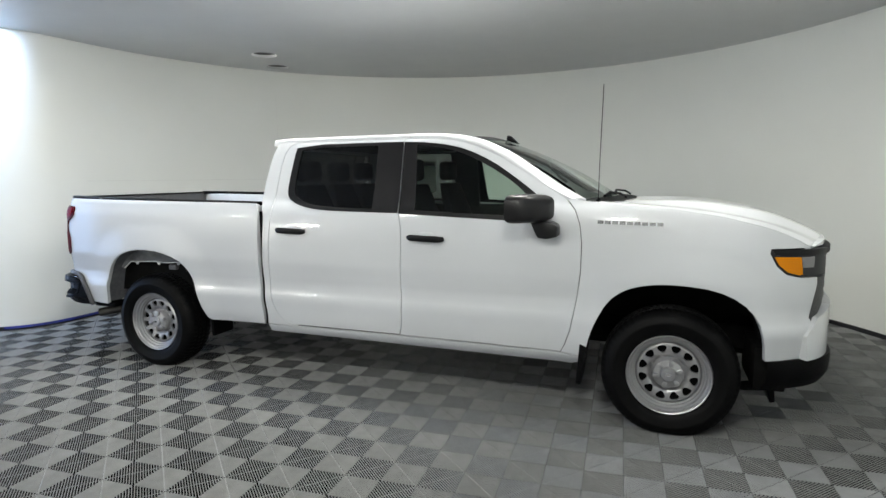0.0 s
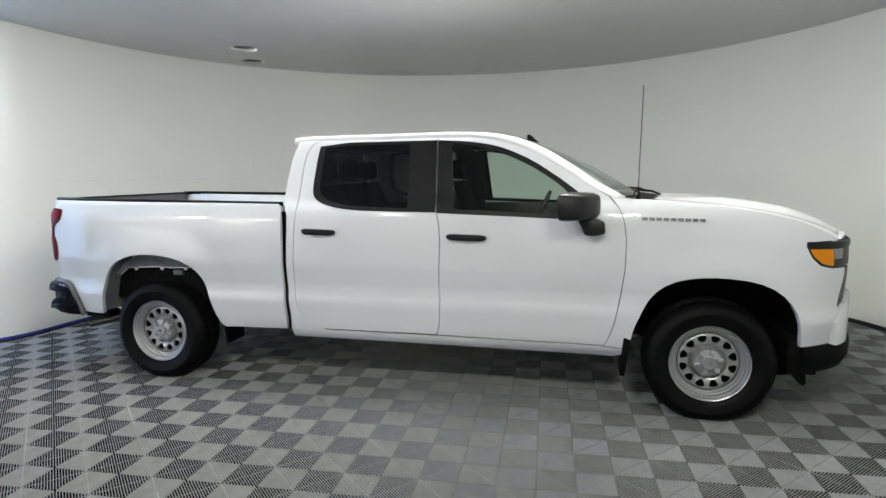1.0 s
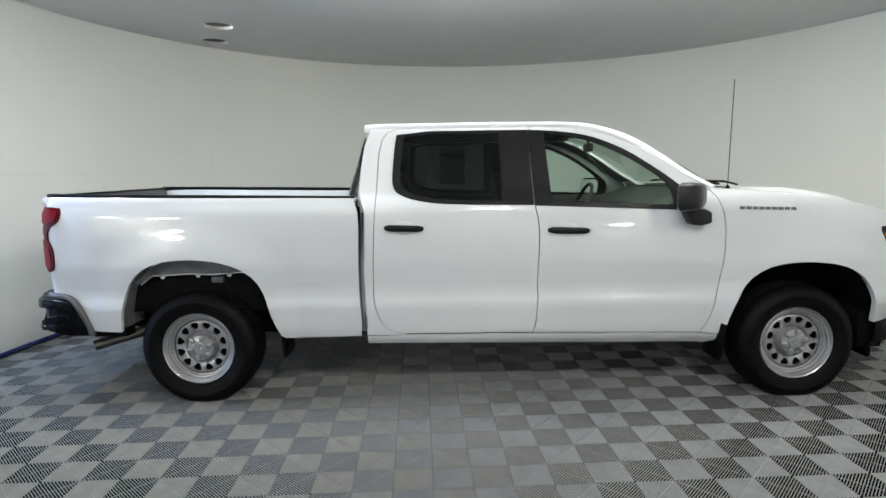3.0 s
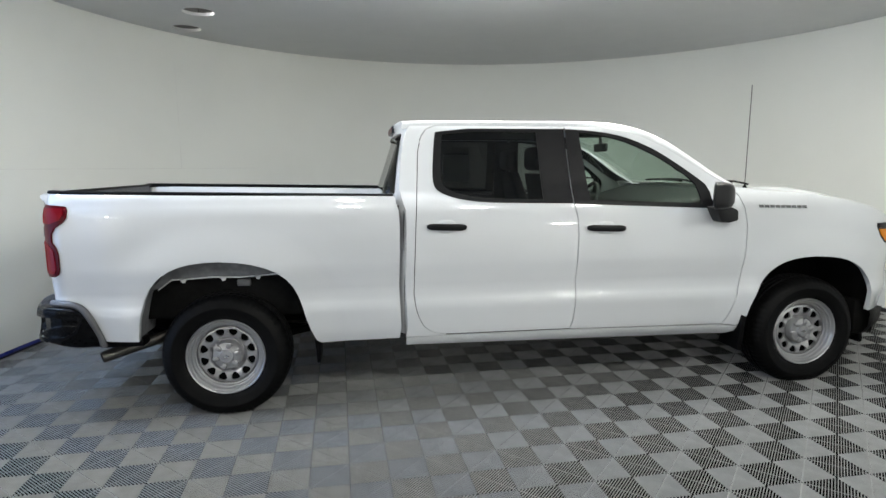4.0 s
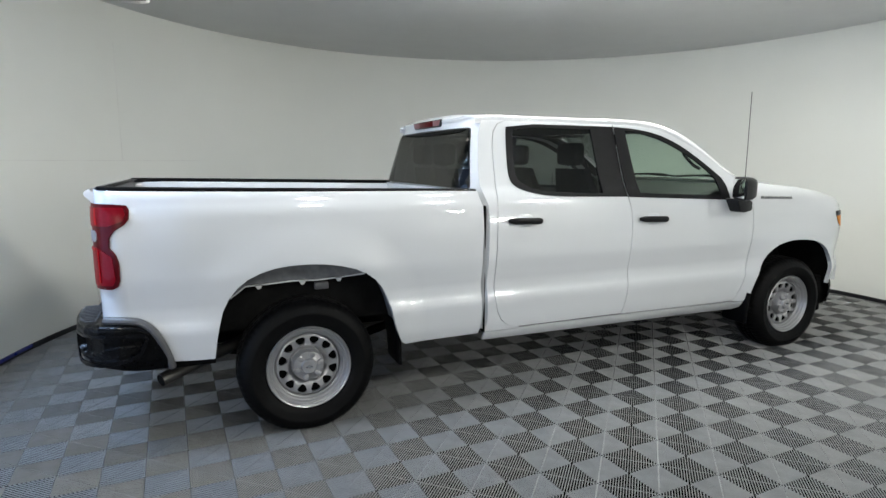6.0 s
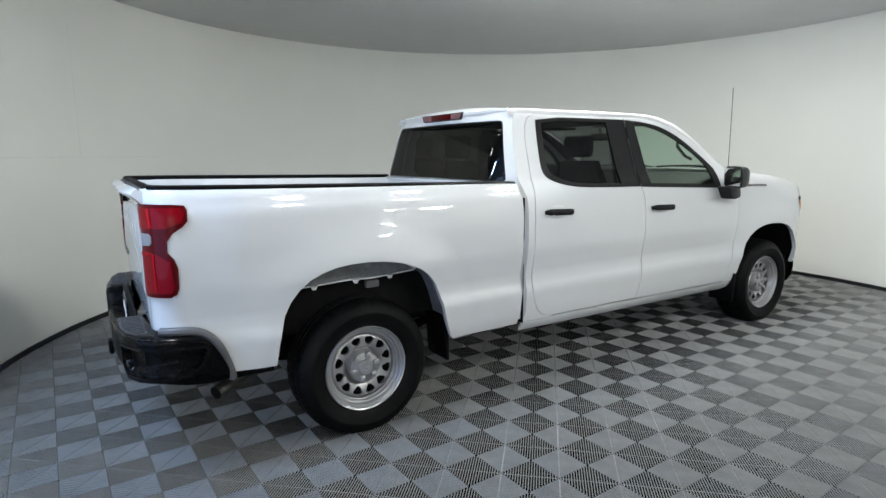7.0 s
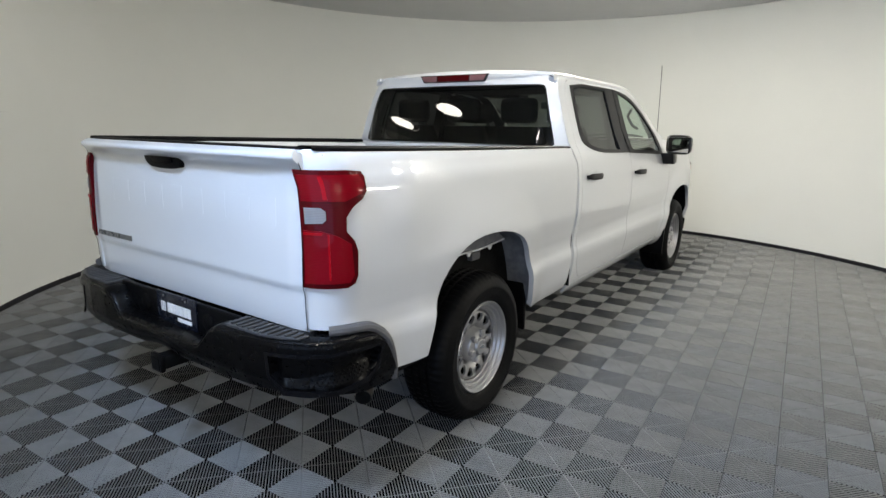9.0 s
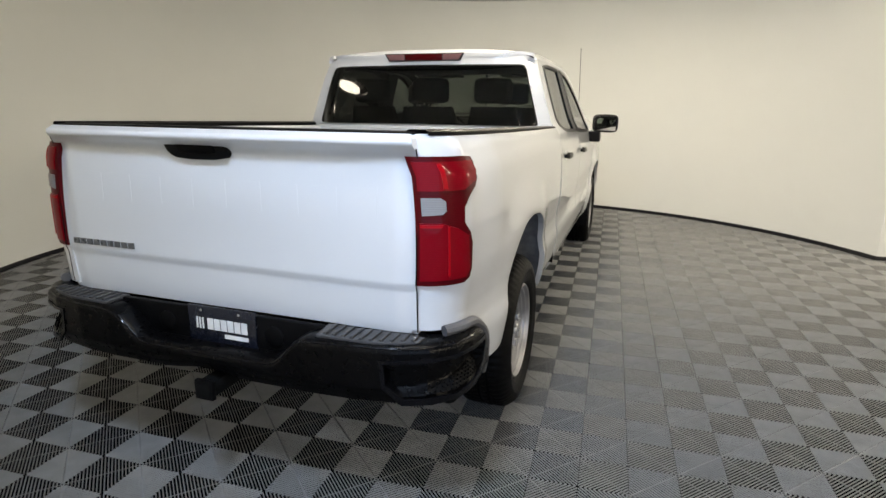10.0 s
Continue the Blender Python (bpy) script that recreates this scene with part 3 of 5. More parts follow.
fender_outline = (ARCH_FRONT[::-1] + [(3.49, 0.436), (3.352, 0.444)] + shifted(A_GAP[:8:-1], 0.005) + [(3.425, 1.337)]
                  + FENDER_TOP + [(4.477, 1.135)] + [(4.472, 1.11), (4.508, 1.04), (4.562, 0.995), (4.65, 0.975), (4.78, 0.973), (4.785, 0.93), (4.755, 0.82), (4.735, 0.74), (4.78, 0.70), (4.84, 0.66), (4.84, 0.50)])
HEADLAMP = [(4.480, 1.132), (4.477, 1.112), (4.514, 1.045), (4.566, 1.000), (4.655, 0.981), (4.79, 0.979), (4.90, 0.985), (4.90, 1.128)]


def door(side):
    def window(dark, pane, tint, nm):
        glass_ob = skin("window", cab_side, pane, [], tint, nm, side, 0.08, 0.004, -0.006)
        skin("window_trim", cab_side, dark, [pane], TRIM_BLACK, nm, side, 0.08, 0.012, 0.003, "black window surround")
        return glass_ob

    rear = skin("rear_door", cab_side, rear_door_outline, [REAR_DARK], PAINT, truck, side, 0.035, 0.03, 0, "white rear door with dark privacy glass")
    window(REAR_DARK, REAR_GLASS, GLASS_REAR, rear)
    front = skin("front_door", cab_side, front_door_outline, [FRONT_DARK], PAINT, truck, side, 0.035, 0.03, 0, "white front door with lightly tinted glass")
    window(FRONT_DARK, FRONT_GLASS, GLASS_FRONT, front)
    skin("pillar_seal", cab_side, [(2.212, 1.789), (2.2235, 1.790), (2.2305, 1.55), (2.2415, 1.32), (2.2425, 1.304), (2.230, 1.304), (2.220, 1.55)], [], TRIM_BLACK, rear, side, 0.06, 0.004, 0.0045)
    skin("pillar_seal", cab_side, [(2.2320, 1.787), (2.2375, 1.55), (2.2495, 1.32), (2.2505, 1.302), (2.264, 1.300), (2.252, 1.55), (2.245, 1.787)], [], TRIM_BLACK, front, side, 0.06, 0.004, 0.0045)
    for owner, x0, x1, z0, z1 in ((rear, 1.277, 1.531, 1.172, 1.164), (front, 2.326, 2.592, 1.146, 1.138)):
        handle(owner, x0, x1, (z0 + z1) / 2, side, (z1 - z0) / (x1 - x0))
    return rear, front


def handle(owner, x0, x1, z, side, slope):
    n = 14
    rows = []
    for i in range(n + 1):
        f = i / n
        x = x0 + (x1 - x0) * f
        grow = min(1, (f * n + 0.4) / 2, ((1 - f) * n + 0.4) / 2) ** 0.5
        h = 0.022 * grow
        y0 = cab_side(x, z).y
        out = 0.020 + 0.014 * math.sin(math.pi * f) ** 0.5 if 0 < f < 1 else 0.016
        zz = z + slope * (x - (x0 + x1) / 2)
        ring = []
        for k in range(10):
            a = 2 * math.pi * k / 10
            ring.append((x, side * (-y0 + out + 0.009 * math.cos(a) * grow), zz + h * math.sin(a)))
        rows.append(ring + [ring[0]])
    bm = sheet(rows)
    bmesh.ops.remove_doubles(bm, verts=bm.verts, dist=1e-5)
    bmesh.ops.holes_fill(bm, edges=bm.edges)
    bmesh.ops.recalc_face_normals(bm, faces=bm.faces)
    for xe in (x0 + 0.03, x1 - 0.03):
        y0 = cab_side(xe, z).y
        a, b = sorted((side * (-y0 - 0.01), side * (-y0 + 0.022)))
        box(bm, xe - 0.018, xe + 0.018, a, b, z - 0.012, z + 0.012)
    part("door_handle", bm, TRIM_BLACK, owner, "black door handle")
    # the scooped cup behind it: a rounded shallow rim above and below
    bm = bmesh.new()
    ring_o, ring_i = [], []
    xm = (x0 + x1) / 2
    for k in range(32):
        a = 2 * math.pi * k / 32
        for lst, rx, rz, d in ((ring_o, 0.062, 0.043, 0.0008), (ring_i, 0.050, 0.034, 0.004)):
            px, pz = xm + rx * math.copysign(abs(math.cos(a)) ** 0.6, math.cos(a)), z + rz * math.copysign(abs(math.sin(a)) ** 0.7, math.sin(a))
            lst.append(bm.verts.new((px, side * (-cab_side(px, pz).y + d), pz)))
    for k in range(32):
        j = (k + 1) % 32
        bm.faces.new((ring_o[k], ring_o[j], ring_i[j], ring_i[k]))
    bm.faces.new(ring_i)
    bmesh.ops.recalc_face_normals(bm, faces=bm.faces)
    part("handle_cup", bm, PAINT, owner)


def badge_bars(owner, at, length, height, count, mat, nm="badge_block"):
    """A row of plain blocks where the name stands; at(f, g) gives the place for 0..1 along and up."""
    for i in range(count):
        bm = bmesh.new()
        vs = []
        for f, g in (((i + 0.06) / count, 0), ((i + 0.06) / count, 1), ((i + 0.86) / count, 1), ((i + 0.86) / count, 0)):
            p, n = at(f, g)
            vs.append((bm.verts.new(p + n * 0.0004), bm.verts.new(p + n * 0.004)))
        bm.faces.new([v[1] for v in vs])
        for k in range(4):
            p, q = vs[k], vs[(k + 1) % 4]
            bm.faces.new((p[0], q[0], q[1], p[1]))
        bmesh.ops.recalc_face_normals(bm, faces=bm.faces)
        part(nm, bm, mat, owner, smooth=False)


for side in SIDES:
    b = skin("bedside", bed_side, bed_outline, [], PAINT, truck, side, 0.032, 0.03, 0, "white painted pickup bed side")
    skin("cab_corner", cab_side, cab_corner_outline, [], PAINT, truck, side, 0.035, 0.03)
    skin("rocker_panel", cab_side, rocker_outline, [], PAINT, truck, side, 0.03, 0.015)
    fender = skin("front_fender", cab_side, fender_outline, [], PAINT, truck, side, 0.035, 0.03, 0, "white front fender with round wheel arch")
    door(side)
    # dark strip behind the lower door seam stands in for its shade
    skin("sill_gap_shade", cab_side, [(1.24, 0.440), (3.36, 0.425), (3.36, 0.462), (1.24, 0.482)], [], UNDER, truck, side, 0.06, 0.004, -0.014)

    def fender_spot(f, g, side=side):
        s, z = 3.555 + 0.375 * f, 1.258 + 0.019 * g - 0.011 * f
        p = cab_side(s, z)
        n = Vector((0, -1, 0.15)).normalized()
        return (p, n) if side < 0 else (Vector((p.x, -p.y, p.z)), Vector((n.x, -n.y, n.z)))

    badge_bars(fender, fender_spot, 0.375, 0.019, 9, INK)

# ---- the truck: roof, pillars, glass, hood ----
def grid_part(name, f, nu, nv, mat, parent, depth=None, label="", angle=40):
    rows = [[f(i / nu, j / nv) for i in range(nu + 1)] for j in range(nv + 1)]
    bm = solid_sheet(rows, depth) if depth else sheet(rows)
    if not depth:
        bmesh.ops.recalc_face_normals(bm, faces=bm.faces)
    return part(name, bm, mat, parent, label, angle=angle)


# roof edge by length: half width and height where the doors' tops meet it
EDGE_Z = smooth_curve([(1.12, 1.800), (1.30, 1.808), (2.20, 1.809), (2.45, 1.806), (2.60, 1.790), (2.75, 1.751), (2.92, 1.675), (3.10, 1.568), (3.26, 1.465), (3.40, 1.395)])
RAIL_Z = smooth_curve([(1.12, 1.838), (1.30, 1.846), (2.20, 1.846), (2.45, 1.842), (2.62, 1.828), (2.78, 1.792), (2.95, 1.722), (3.12, 1.618), (3.30, 1.497), (3.46, 1.405)])
ROOF_FRONT = 2.66


def rail(u, v):
    """The white strip above the doors that becomes the windscreen pillar: u across, v along."""
    x = 1.14 + (3.40 - 1.14) * v
    a = cab_side(x, EDGE_Z(x) + 0.006)
    xb = 1.14 + (3.47 - 1.14) * v
    zb = RAIL_Z(xb)
    yb = -(0.715 + 0.075 * sstep(2.5, 3.45, xb))
    p = a.lerp(Vector((xb, yb, zb)), u)
    bulge = 0.012 * math.sin(math.pi * u)
    return p + Vector((0.25 * bulge, -bulge * 0.6, bulge * 0.8))


for side in SIDES:
    grid_part("roof_rail", lambda u, v: Vector((rail(u, v).x, side * -rail(u, v).y, rail(u, v).z)), 6, 60, PAINT, truck, (0, 0, -0.02))


for side in SIDES:
    def inner_rail(u, v, side=side):
        p = rail(u, 0.02 + 0.96 * v)
        return Vector((p.x - 0.012, side * (-p.y - 0.028), p.z - 0.026))
    grid_part("pillar_cover", inner_rail, 3, 40, DASH, truck, (0, 0, -0.004))


def roof_top(u, v):
    y = -0.716 + 1.432 * u
    x1 = ROOF_FRONT + 0.05 * (1 - (y / 0.716) ** 2)
    x = 1.108 + 0.07 * (abs(y) / 0.716) ** 6 + (x1 - 1.108 - 0.07 * (abs(y) / 0.716) ** 6) * v
    c = (abs(y) / 0.716)
    crown = 0.032 * (1 - c ** 2.6) * (1 - 0.5 * sstep(2.3, 2.75, x))
    rib = 0.006 * (math.cos(2 * math.pi * y / 0.29) * 0.5 + 0.5) * (1 - sstep(0.55, 0.7, abs(y))) * sstep(1.2, 1.35, x) * (1 - sstep(2.2, 2.5, x))
    drop = 0.03 * (1 - sstep(1.10, 1.16, x)) ** 2
    return Vector((x, y, RAIL_Z(min(x, 2.62)) - 0.35 * max(0, x - 2.62) + crown - rib - drop - 0.001))


grid_part("roof", roof_top, 48, 60, PAINT, truck, (0, 0, -0.02), "white ribbed steel cab roof")


def windscreen(u, v):
    y = -1 + 2 * u
    wide = 0.700 + 0.075 * v
    top = Vector((2.665 + 0.05 * (1 - y * y), y * wide, RAIL_Z(2.62) + 0.020 * (1 - y * y) - 0.012))
    low = Vector((3.46 + 0.16 * (1 - y * y), y * wide, 1.405 - 0.01 * (1 - y * y)))
    p = top.lerp(low, v)
    return p + Vector((0.05, 0, 0.06)) * math.sin(math.pi * v) * 0.45


grid_part("windscreen", windscreen, 24, 16, GLASS_FRONT, truck, None, "lightly tinted windscreen")
grid_part("windscreen_band", lambda u, v: windscreen(u, v * 0.07) + Vector((0.003, 0, 0.003)), 24, 2, TRIM_BLACK, truck)
bm = sheet([[Vector((3.44 + 0.155 * (1 - (y / 10) ** 2) + 0.16 * k, y / 10 * 0.775, 1.396 - 0.012 * k)) for y in range(-10, 11)] for k in (0, 0.5, 1)])
part("cowl", bm, BLACK, truck, "black plastic cowl under the windscreen")
# wipers, a resting pair with arms
for y0, y1 in ((-0.62, -0.02), (0.10, 0.68)):
    w = [(3.60 - 0.05 * abs(y0 + (y1 - y0) * k / 8) , y0 + (y1 - y0) * k / 8, 1.412 + 0.012 * math.sin(math.pi * k / 8)) for k in range(9)]
    wiper = part("wiper", tube(w, 0.009, 6), BLACK, truck)
    part("wiper_arm", tube([(3.70, y0, 1.405), (3.66, y0 + 0.1, 1.425), (3.58, (y0 + y1) / 2, 1.428)], 0.008, 6), BLACK, wiper)

HOOD_Z = smooth_curve([(3.50, 1.390), (3.70, 1.370), (4.00, 1.346), (4.25, 1.311), (4.45, 1.264), (4.60, 1.206), (4.72, 1.142)])


def hood(u, v):
    y = -1 + 2 * u
    x0, x1 = 3.52 + 0.13 * (1 - y * y), 4.70 + 0.16 * (1 - abs(y) ** 2.4)
    x = x0 + (x1 - x0) * v
    half = 0.865 - 0.055 * sstep(3.6, 4.7, x) - 0.05 * sstep(4.4, 4.8, x)
    ya = abs(y)
    bulge = (0.006 + 0.040 * sstep(3.65, 4.30, x)) * (1 - sstep(0.50, 0.78, ya)) * (1 - 0.40 * sstep(4.45, 4.80, x)) + 0.008 * (1 - ya)
    z = HOOD_Z(min(x - 0.14 * (1 - ya ** 2.4) * sstep(4.2, 4.8, x), 4.74)) + bulge - 0.016 * sstep(0.93, 1.0, ya)
    return Vector((x, y * half, z))


grid_part("hood", hood, 56, 44, PAINT, truck, (0, 0, -0.03), "white hood with two raised ridges")

# rear wall of the cab with its window
BACK_X = smooth_curve([(1.30, 1.040), (1.38, 1.048), (1.76, 1.112), (1.80, 1.114), (1.86, 1.112)])
CORNER_X = smooth_curve([(z, x + 0.004) for x, z in CAB_REAR])


def back(s, z):
    """The cab's back: s runs across, and meets the side panels at its ends."""
    k = min(1.0, abs(s) / SECTION(z)) ** 5
    return Vector((BACK_X(z) * (1 - k) + CORNER_X(min(z, 1.805)) * k, s, z))


def back_facing(s, z):
    return back(-s, z)


half_back = [(0, 0.47)] + [(SECTION(z) - 0.004, z) for z in (0.47, 0.52, 0.57, 0.62, 0.66, 0.69, 0.73, 0.80, 1.0, 1.18, 1.27, 1.335, 1.40, 1.48, 1.55, 1.63, 1.70, 1.76, 1.80)]
half_back += [(0.70, 1.820), (0.66, 1.829), (0.60, 1.834), (0.48, 1.840), (0.3, 1.844), (0, 1.846)]
back_outline = half_back + [(-x, z) for x, z in half_back[::-1][1:-1]]
half_glass = [(0, 1.374), (0.790, 1.372), (0.805, 1.38), (0.80, 1.41), (0.705, 1.735), (0.69, 1.757), (0.66, 1.764), (0, 1.768)]
glass_outline = half_glass + [(-x, z) for x, z in half_glass[::-1][1:-1]]
cab_back = skin("cab_back", back_facing, back_outline, [glass_outline], PAINT, truck, -1, 0.05, 0.03, 0, "white back wall of the cab")
def rear_pane(s, z):
    """The slightly hollow pane, which leans a little more than its surround."""
    k = sstep(0.69, 0.80, abs(s))
    return Vector((1.086 + 0.34 * (z - 1.58) - 0.03 * s * s, -s, z)).lerp(back(-s, z), k)


skin("rear_window", rear_pane, glass_outline, [], GLASS_BACK, cab_back, -1, 0.05, 0.004, -0.004, "dark rear window")
half_seal = [(0, 1.381), (0.783, 1.379), (0.79, 1.41), (0.697, 1.732), (0.66, 1.756), (0, 1.760)]
seal = half_seal + [(-x, z) for x, z in half_seal[::-1][1:-1]]
skin("rear_window_seal", back_facing, glass_outline, [seal], TRIM_BLACK, cab_back, -1, 0.1, 0.006, 0.001)
SMOKED = lens("smoked_red_lens", (0.20, 0.10, 0.105))
# high brake lamp under the roof lip: red with a clear lens at either end
chmsl = part("high_brake_lamp", prism([(-0.292, 1.842), (0.292, 1.842), (0.258, 1.790), (-0.258, 1.790)], "x", 1.098, 1.14, 0.006), LAMP_BLACK, truck, "red high-mounted brake lamp with clear ends")
part("red_lens", prism([(-0.135, 1.837), (0.135, 1.837), (0.135, 1.796), (-0.135, 1.796)], "x", 1.094, 1.10, 0.003), DARK_RED, chmsl)
for k in (-1, 1):
    q = [(k * 0.14, 1.836), (k * 0.276, 1.836), (k * 0.250, 1.797), (k * 0.14, 1.797)]
    part("clear_lens", prism(q, "x", 1.094, 1.10, 0.003), SMOKED, chmsl)
# antenna foot behind the windscreen and the long mast on the fender
part("roof_fin", prism([(2.77, 1.822), (2.87, 1.790), (2.80, 1.858), (2.775, 1.862)], "y", -0.03, 0.03, 0.008), BLACK, truck, "small black roof antenna fin")
mast = part("antenna", tube([(3.545, -0.80, 1.37), (3.548, -0.798, 1.60), (3.561, -0.785, 2.09)], 0.0026, 6), TRIM_BLACK, truck, "thin black mast antenna")
foot = part("antenna_foot", lathe([(0.0, 0.0), (0.018, 0.0), (0.012, 0.02), (0.004, 0.03)], 12), BLACK, mast)
foot.matrix_basis = Matrix.Translation((3.545, -0.80, 1.38)) @ Matrix.Rotation(radians(90), 4, "X")


# ---- mirrors ----
def mirror(side):
    def ring(x, grow):
        pts = []
        yc, zc, hy, hz = 1.105, 1.352, 0.125 * grow, 0.086 * grow
        for k in range(20):
            a = 2 * math.pi * k / 20
            dy = hy * math.copysign(abs(math.cos(a)) ** 0.45, math.cos(a))
            pts.append((x - 0.62 * dy, side * (yc + dy), zc + hz * math.copysign(abs(math.sin(a)) ** 0.45, math.sin(a))))
        return pts + [pts[0]]

    bm = sheet([ring(3.125, 0.95), ring(3.13, 1.0), ring(3.17, 1.0), ring(3.215, 0.95), ring(3.245, 0.82), ring(3.262, 0.55), ring(3.267, 0.2)])
    bmesh.ops.remove_doubles(bm, verts=bm.verts, dist=1e-5)
    bmesh.ops.holes_fill(bm, edges=bm.edges)
    bmesh.ops.recalc_face_normals(bm, faces=bm.faces)
    body = part("side_mirror", bm, MIRROR_CAP, truck, "black side mirror with a boxy housing")
    bm = box_bm(3.116, 3.123, -0.105, 0.105, 1.284, 1.421, bevel=0.003)
    for v in bm.verts:
        v.co.x -= 0.62 * v.co.y
        v.co.y = side * (1.105 + v.co.y)
    bmesh.ops.recalc_face_normals(bm, faces=bm.faces)
    part("mirror_glass", bm, MIRROR, body)
    pts = [(3.17, 1.272), (3.29, 1.272), (3.335, 1.250), (3.338, 1.182), (3.27, 1.166), (3.215, 1.172), (3.195, 1.215)]
    a, b = sorted((side * 0.90, side * 1.06))
    part("mirror_arm", prism(pts, "y", a, b, 0.012), MIRROR_CAP, body)


for side in SIDES:
    mirror(side)

# ---- tail lamps ----
lamp_outline = [(-0.90, 1.328)] + LAMP_OUT + [(SEAM_S, 0.904), (SEAM_S, 1.331)]
for side in SIDES:
    tl = skin("tail_lamp", bed_side, lamp_outline, [], RED, truck, side, 0.03, 0.04, 0.011, "red tail lamp with a clear reversing lens")
    skin("upper_lens", bed_side, [(-0.862, 1.310), (-0.850, 1.28), (-0.865, 1.247), (-0.93, 1.222), (-1.074, 1.222), (-1.074, 1.314)], [], BRIGHT_RED, tl, side, 0.04, 0.004, 0.015)
    skin("reversing_lens", bed_side, [(-1.008, 1.200), (-0.994, 1.188), (-0.994, 1.158), (-1.006, 1.146), (-1.066, 1.142), (-1.066, 1.200)], [], CLEAR, tl, side, 0.04, 0.004, 0.015)
    skin("lower_lens", bed_side, [(-0.96, 1.10), (-0.918, 1.07), (-0.910, 0.955), (-0.925, 0.928), (-1.074, 0.922), (-1.074, 1.118), (-1.01, 1.118)], [], BRIGHT_RED, tl, side, 0.04, 0.004, 0.015)
    # inner elements behind the lens: a folded light strip and a row of facets
    skin("light_strip", bed_side, [(-1.002, 1.306), (-0.990, 1.306), (-0.985, 1.228), (-0.998, 1.228)], [], FACET_RED, tl, side, 0.03, 0.003, 0.0175)
    skin("light_strip", bed_side, [(-0.992, 1.108), (-0.986, 1.106), (-0.984, 0.940), (-0.990, 0.940)], [], FACET_RED, tl, side, 0.03, 0.003, 0.0175)
    skin("light_strip", bed_side, [(-1.072, 1.113), (-1.005, 1.113), (-1.01, 1.103), (-1.072, 1.103)], [], FACET_RED, tl, side, 0.03, 0.003, 0.0175)

# ---- tailgate ----
GATE_X = smooth_curve([(0.740, -1.010), (0.80, -1.0135), (0.868, -1.0155), (0.882, -1.0172), (0.900, -1.0236), (0.93, -1.0232), (1.05, -1.020), (1.20, -1.014), (1.30, -1.010), (1.345, -1.018), (1.375, -1.035), (1.395, -1.028), (1.408, -1.010)])


def gate_face(s, z):
    y = -s
    relief = 0.010 * sstep(0.70, 0.78, abs(y)) * (1 - sstep(1.30, 1.36, z))
    bow = 0.016 * (1 - (y / 0.79) ** 2) * sstep(0.95, 1.20, z)
    lip = 0.034 * (1 - 0.75 * abs(y / 0.79) ** 6) * sstep(1.318, 1.374, z) * (1 - sstep(1.386, 1.404, z))
    return Vector((GATE_X(z) + relief - bow - lip, y, z))


gate_outline = [(-0.789, 0.724), (0.789, 0.724), (0.791, 1.335), (0.781, 1.385), (0.770, 1.402), (-0.770, 1.402), (-0.781, 1.385), (-0.791, 1.335)]
tailgate = skin("tailgate", gate_face, gate_outline, [], PAINT, truck, -1, 0.013, 0.045, 0, "white tailgate with a crease and embossed lettering blocks")
part("gate_handle", prism(rounded([(0.200, 1.355), (-0.062, 1.356), (-0.098, 1.326), (-0.076, 1.294), (0.128, 1.292), (0.178, 1.312)], True, 1), "x", -1.048, -1.00, 0.005), BLACK, tailgate, "black tailgate handle")
part("gate_grip", prism([(0.14, 1.345), (-0.03, 1.345), (-0.045, 1.318), (0.11, 1.318)], "x", -1.056, -1.048, 0.004), GLOSS_BLACK, tailgate)
# embossed blocks where the name is pressed into the sheet
for i in range(9):
    y = 0.60 - 1.20 * i / 8
    skin("embossed_block", gate_face, [(y - 0.052, 1.118), (y + 0.052, 1.118), (y + 0.052, 1.222), (y - 0.052, 1.222)], [], PAINT, tailgate, -1, 0.03, 0.002, 0.0006)
for side in SIDES:                          # dark strip drawn as the shade in the gap between tailgate and bed
    bm = sheet([[(GATE_X(z) - 0.0015, side * 0.7885, z), (GATE_X(z) - 0.0015, side * 0.7935, z)] for z in [0.735 + 0.0207 * i for i in range(31)]])
    part("gate_gap_shade", bm, UNDER, tailgate)
badge_bars(tailgate, lambda f, g: (Vector((GATE_X(0.93) - 0.001, 0.742 - 0.33 * f, 0.922 + 0.024 * g)), Vector((-1, 0, 0))), 0.33, 0.024, 9, INK)
# black cap along the tailgate's top
part("gate_cap", prism([(-1.000, 1.399), (-0.995, 1.407), (-0.955, 1.409), (-0.945, 1.400), (-0.97, 1.392)], "y", -0.775, 0.775, 0.003), BLACK, tailgate)
part("gate_inside", box_bm(-0.992, -0.965, -0.775, 0.775, 0.86, 1.398, bevel=0.006), GREY_PLASTIC, tailgate)

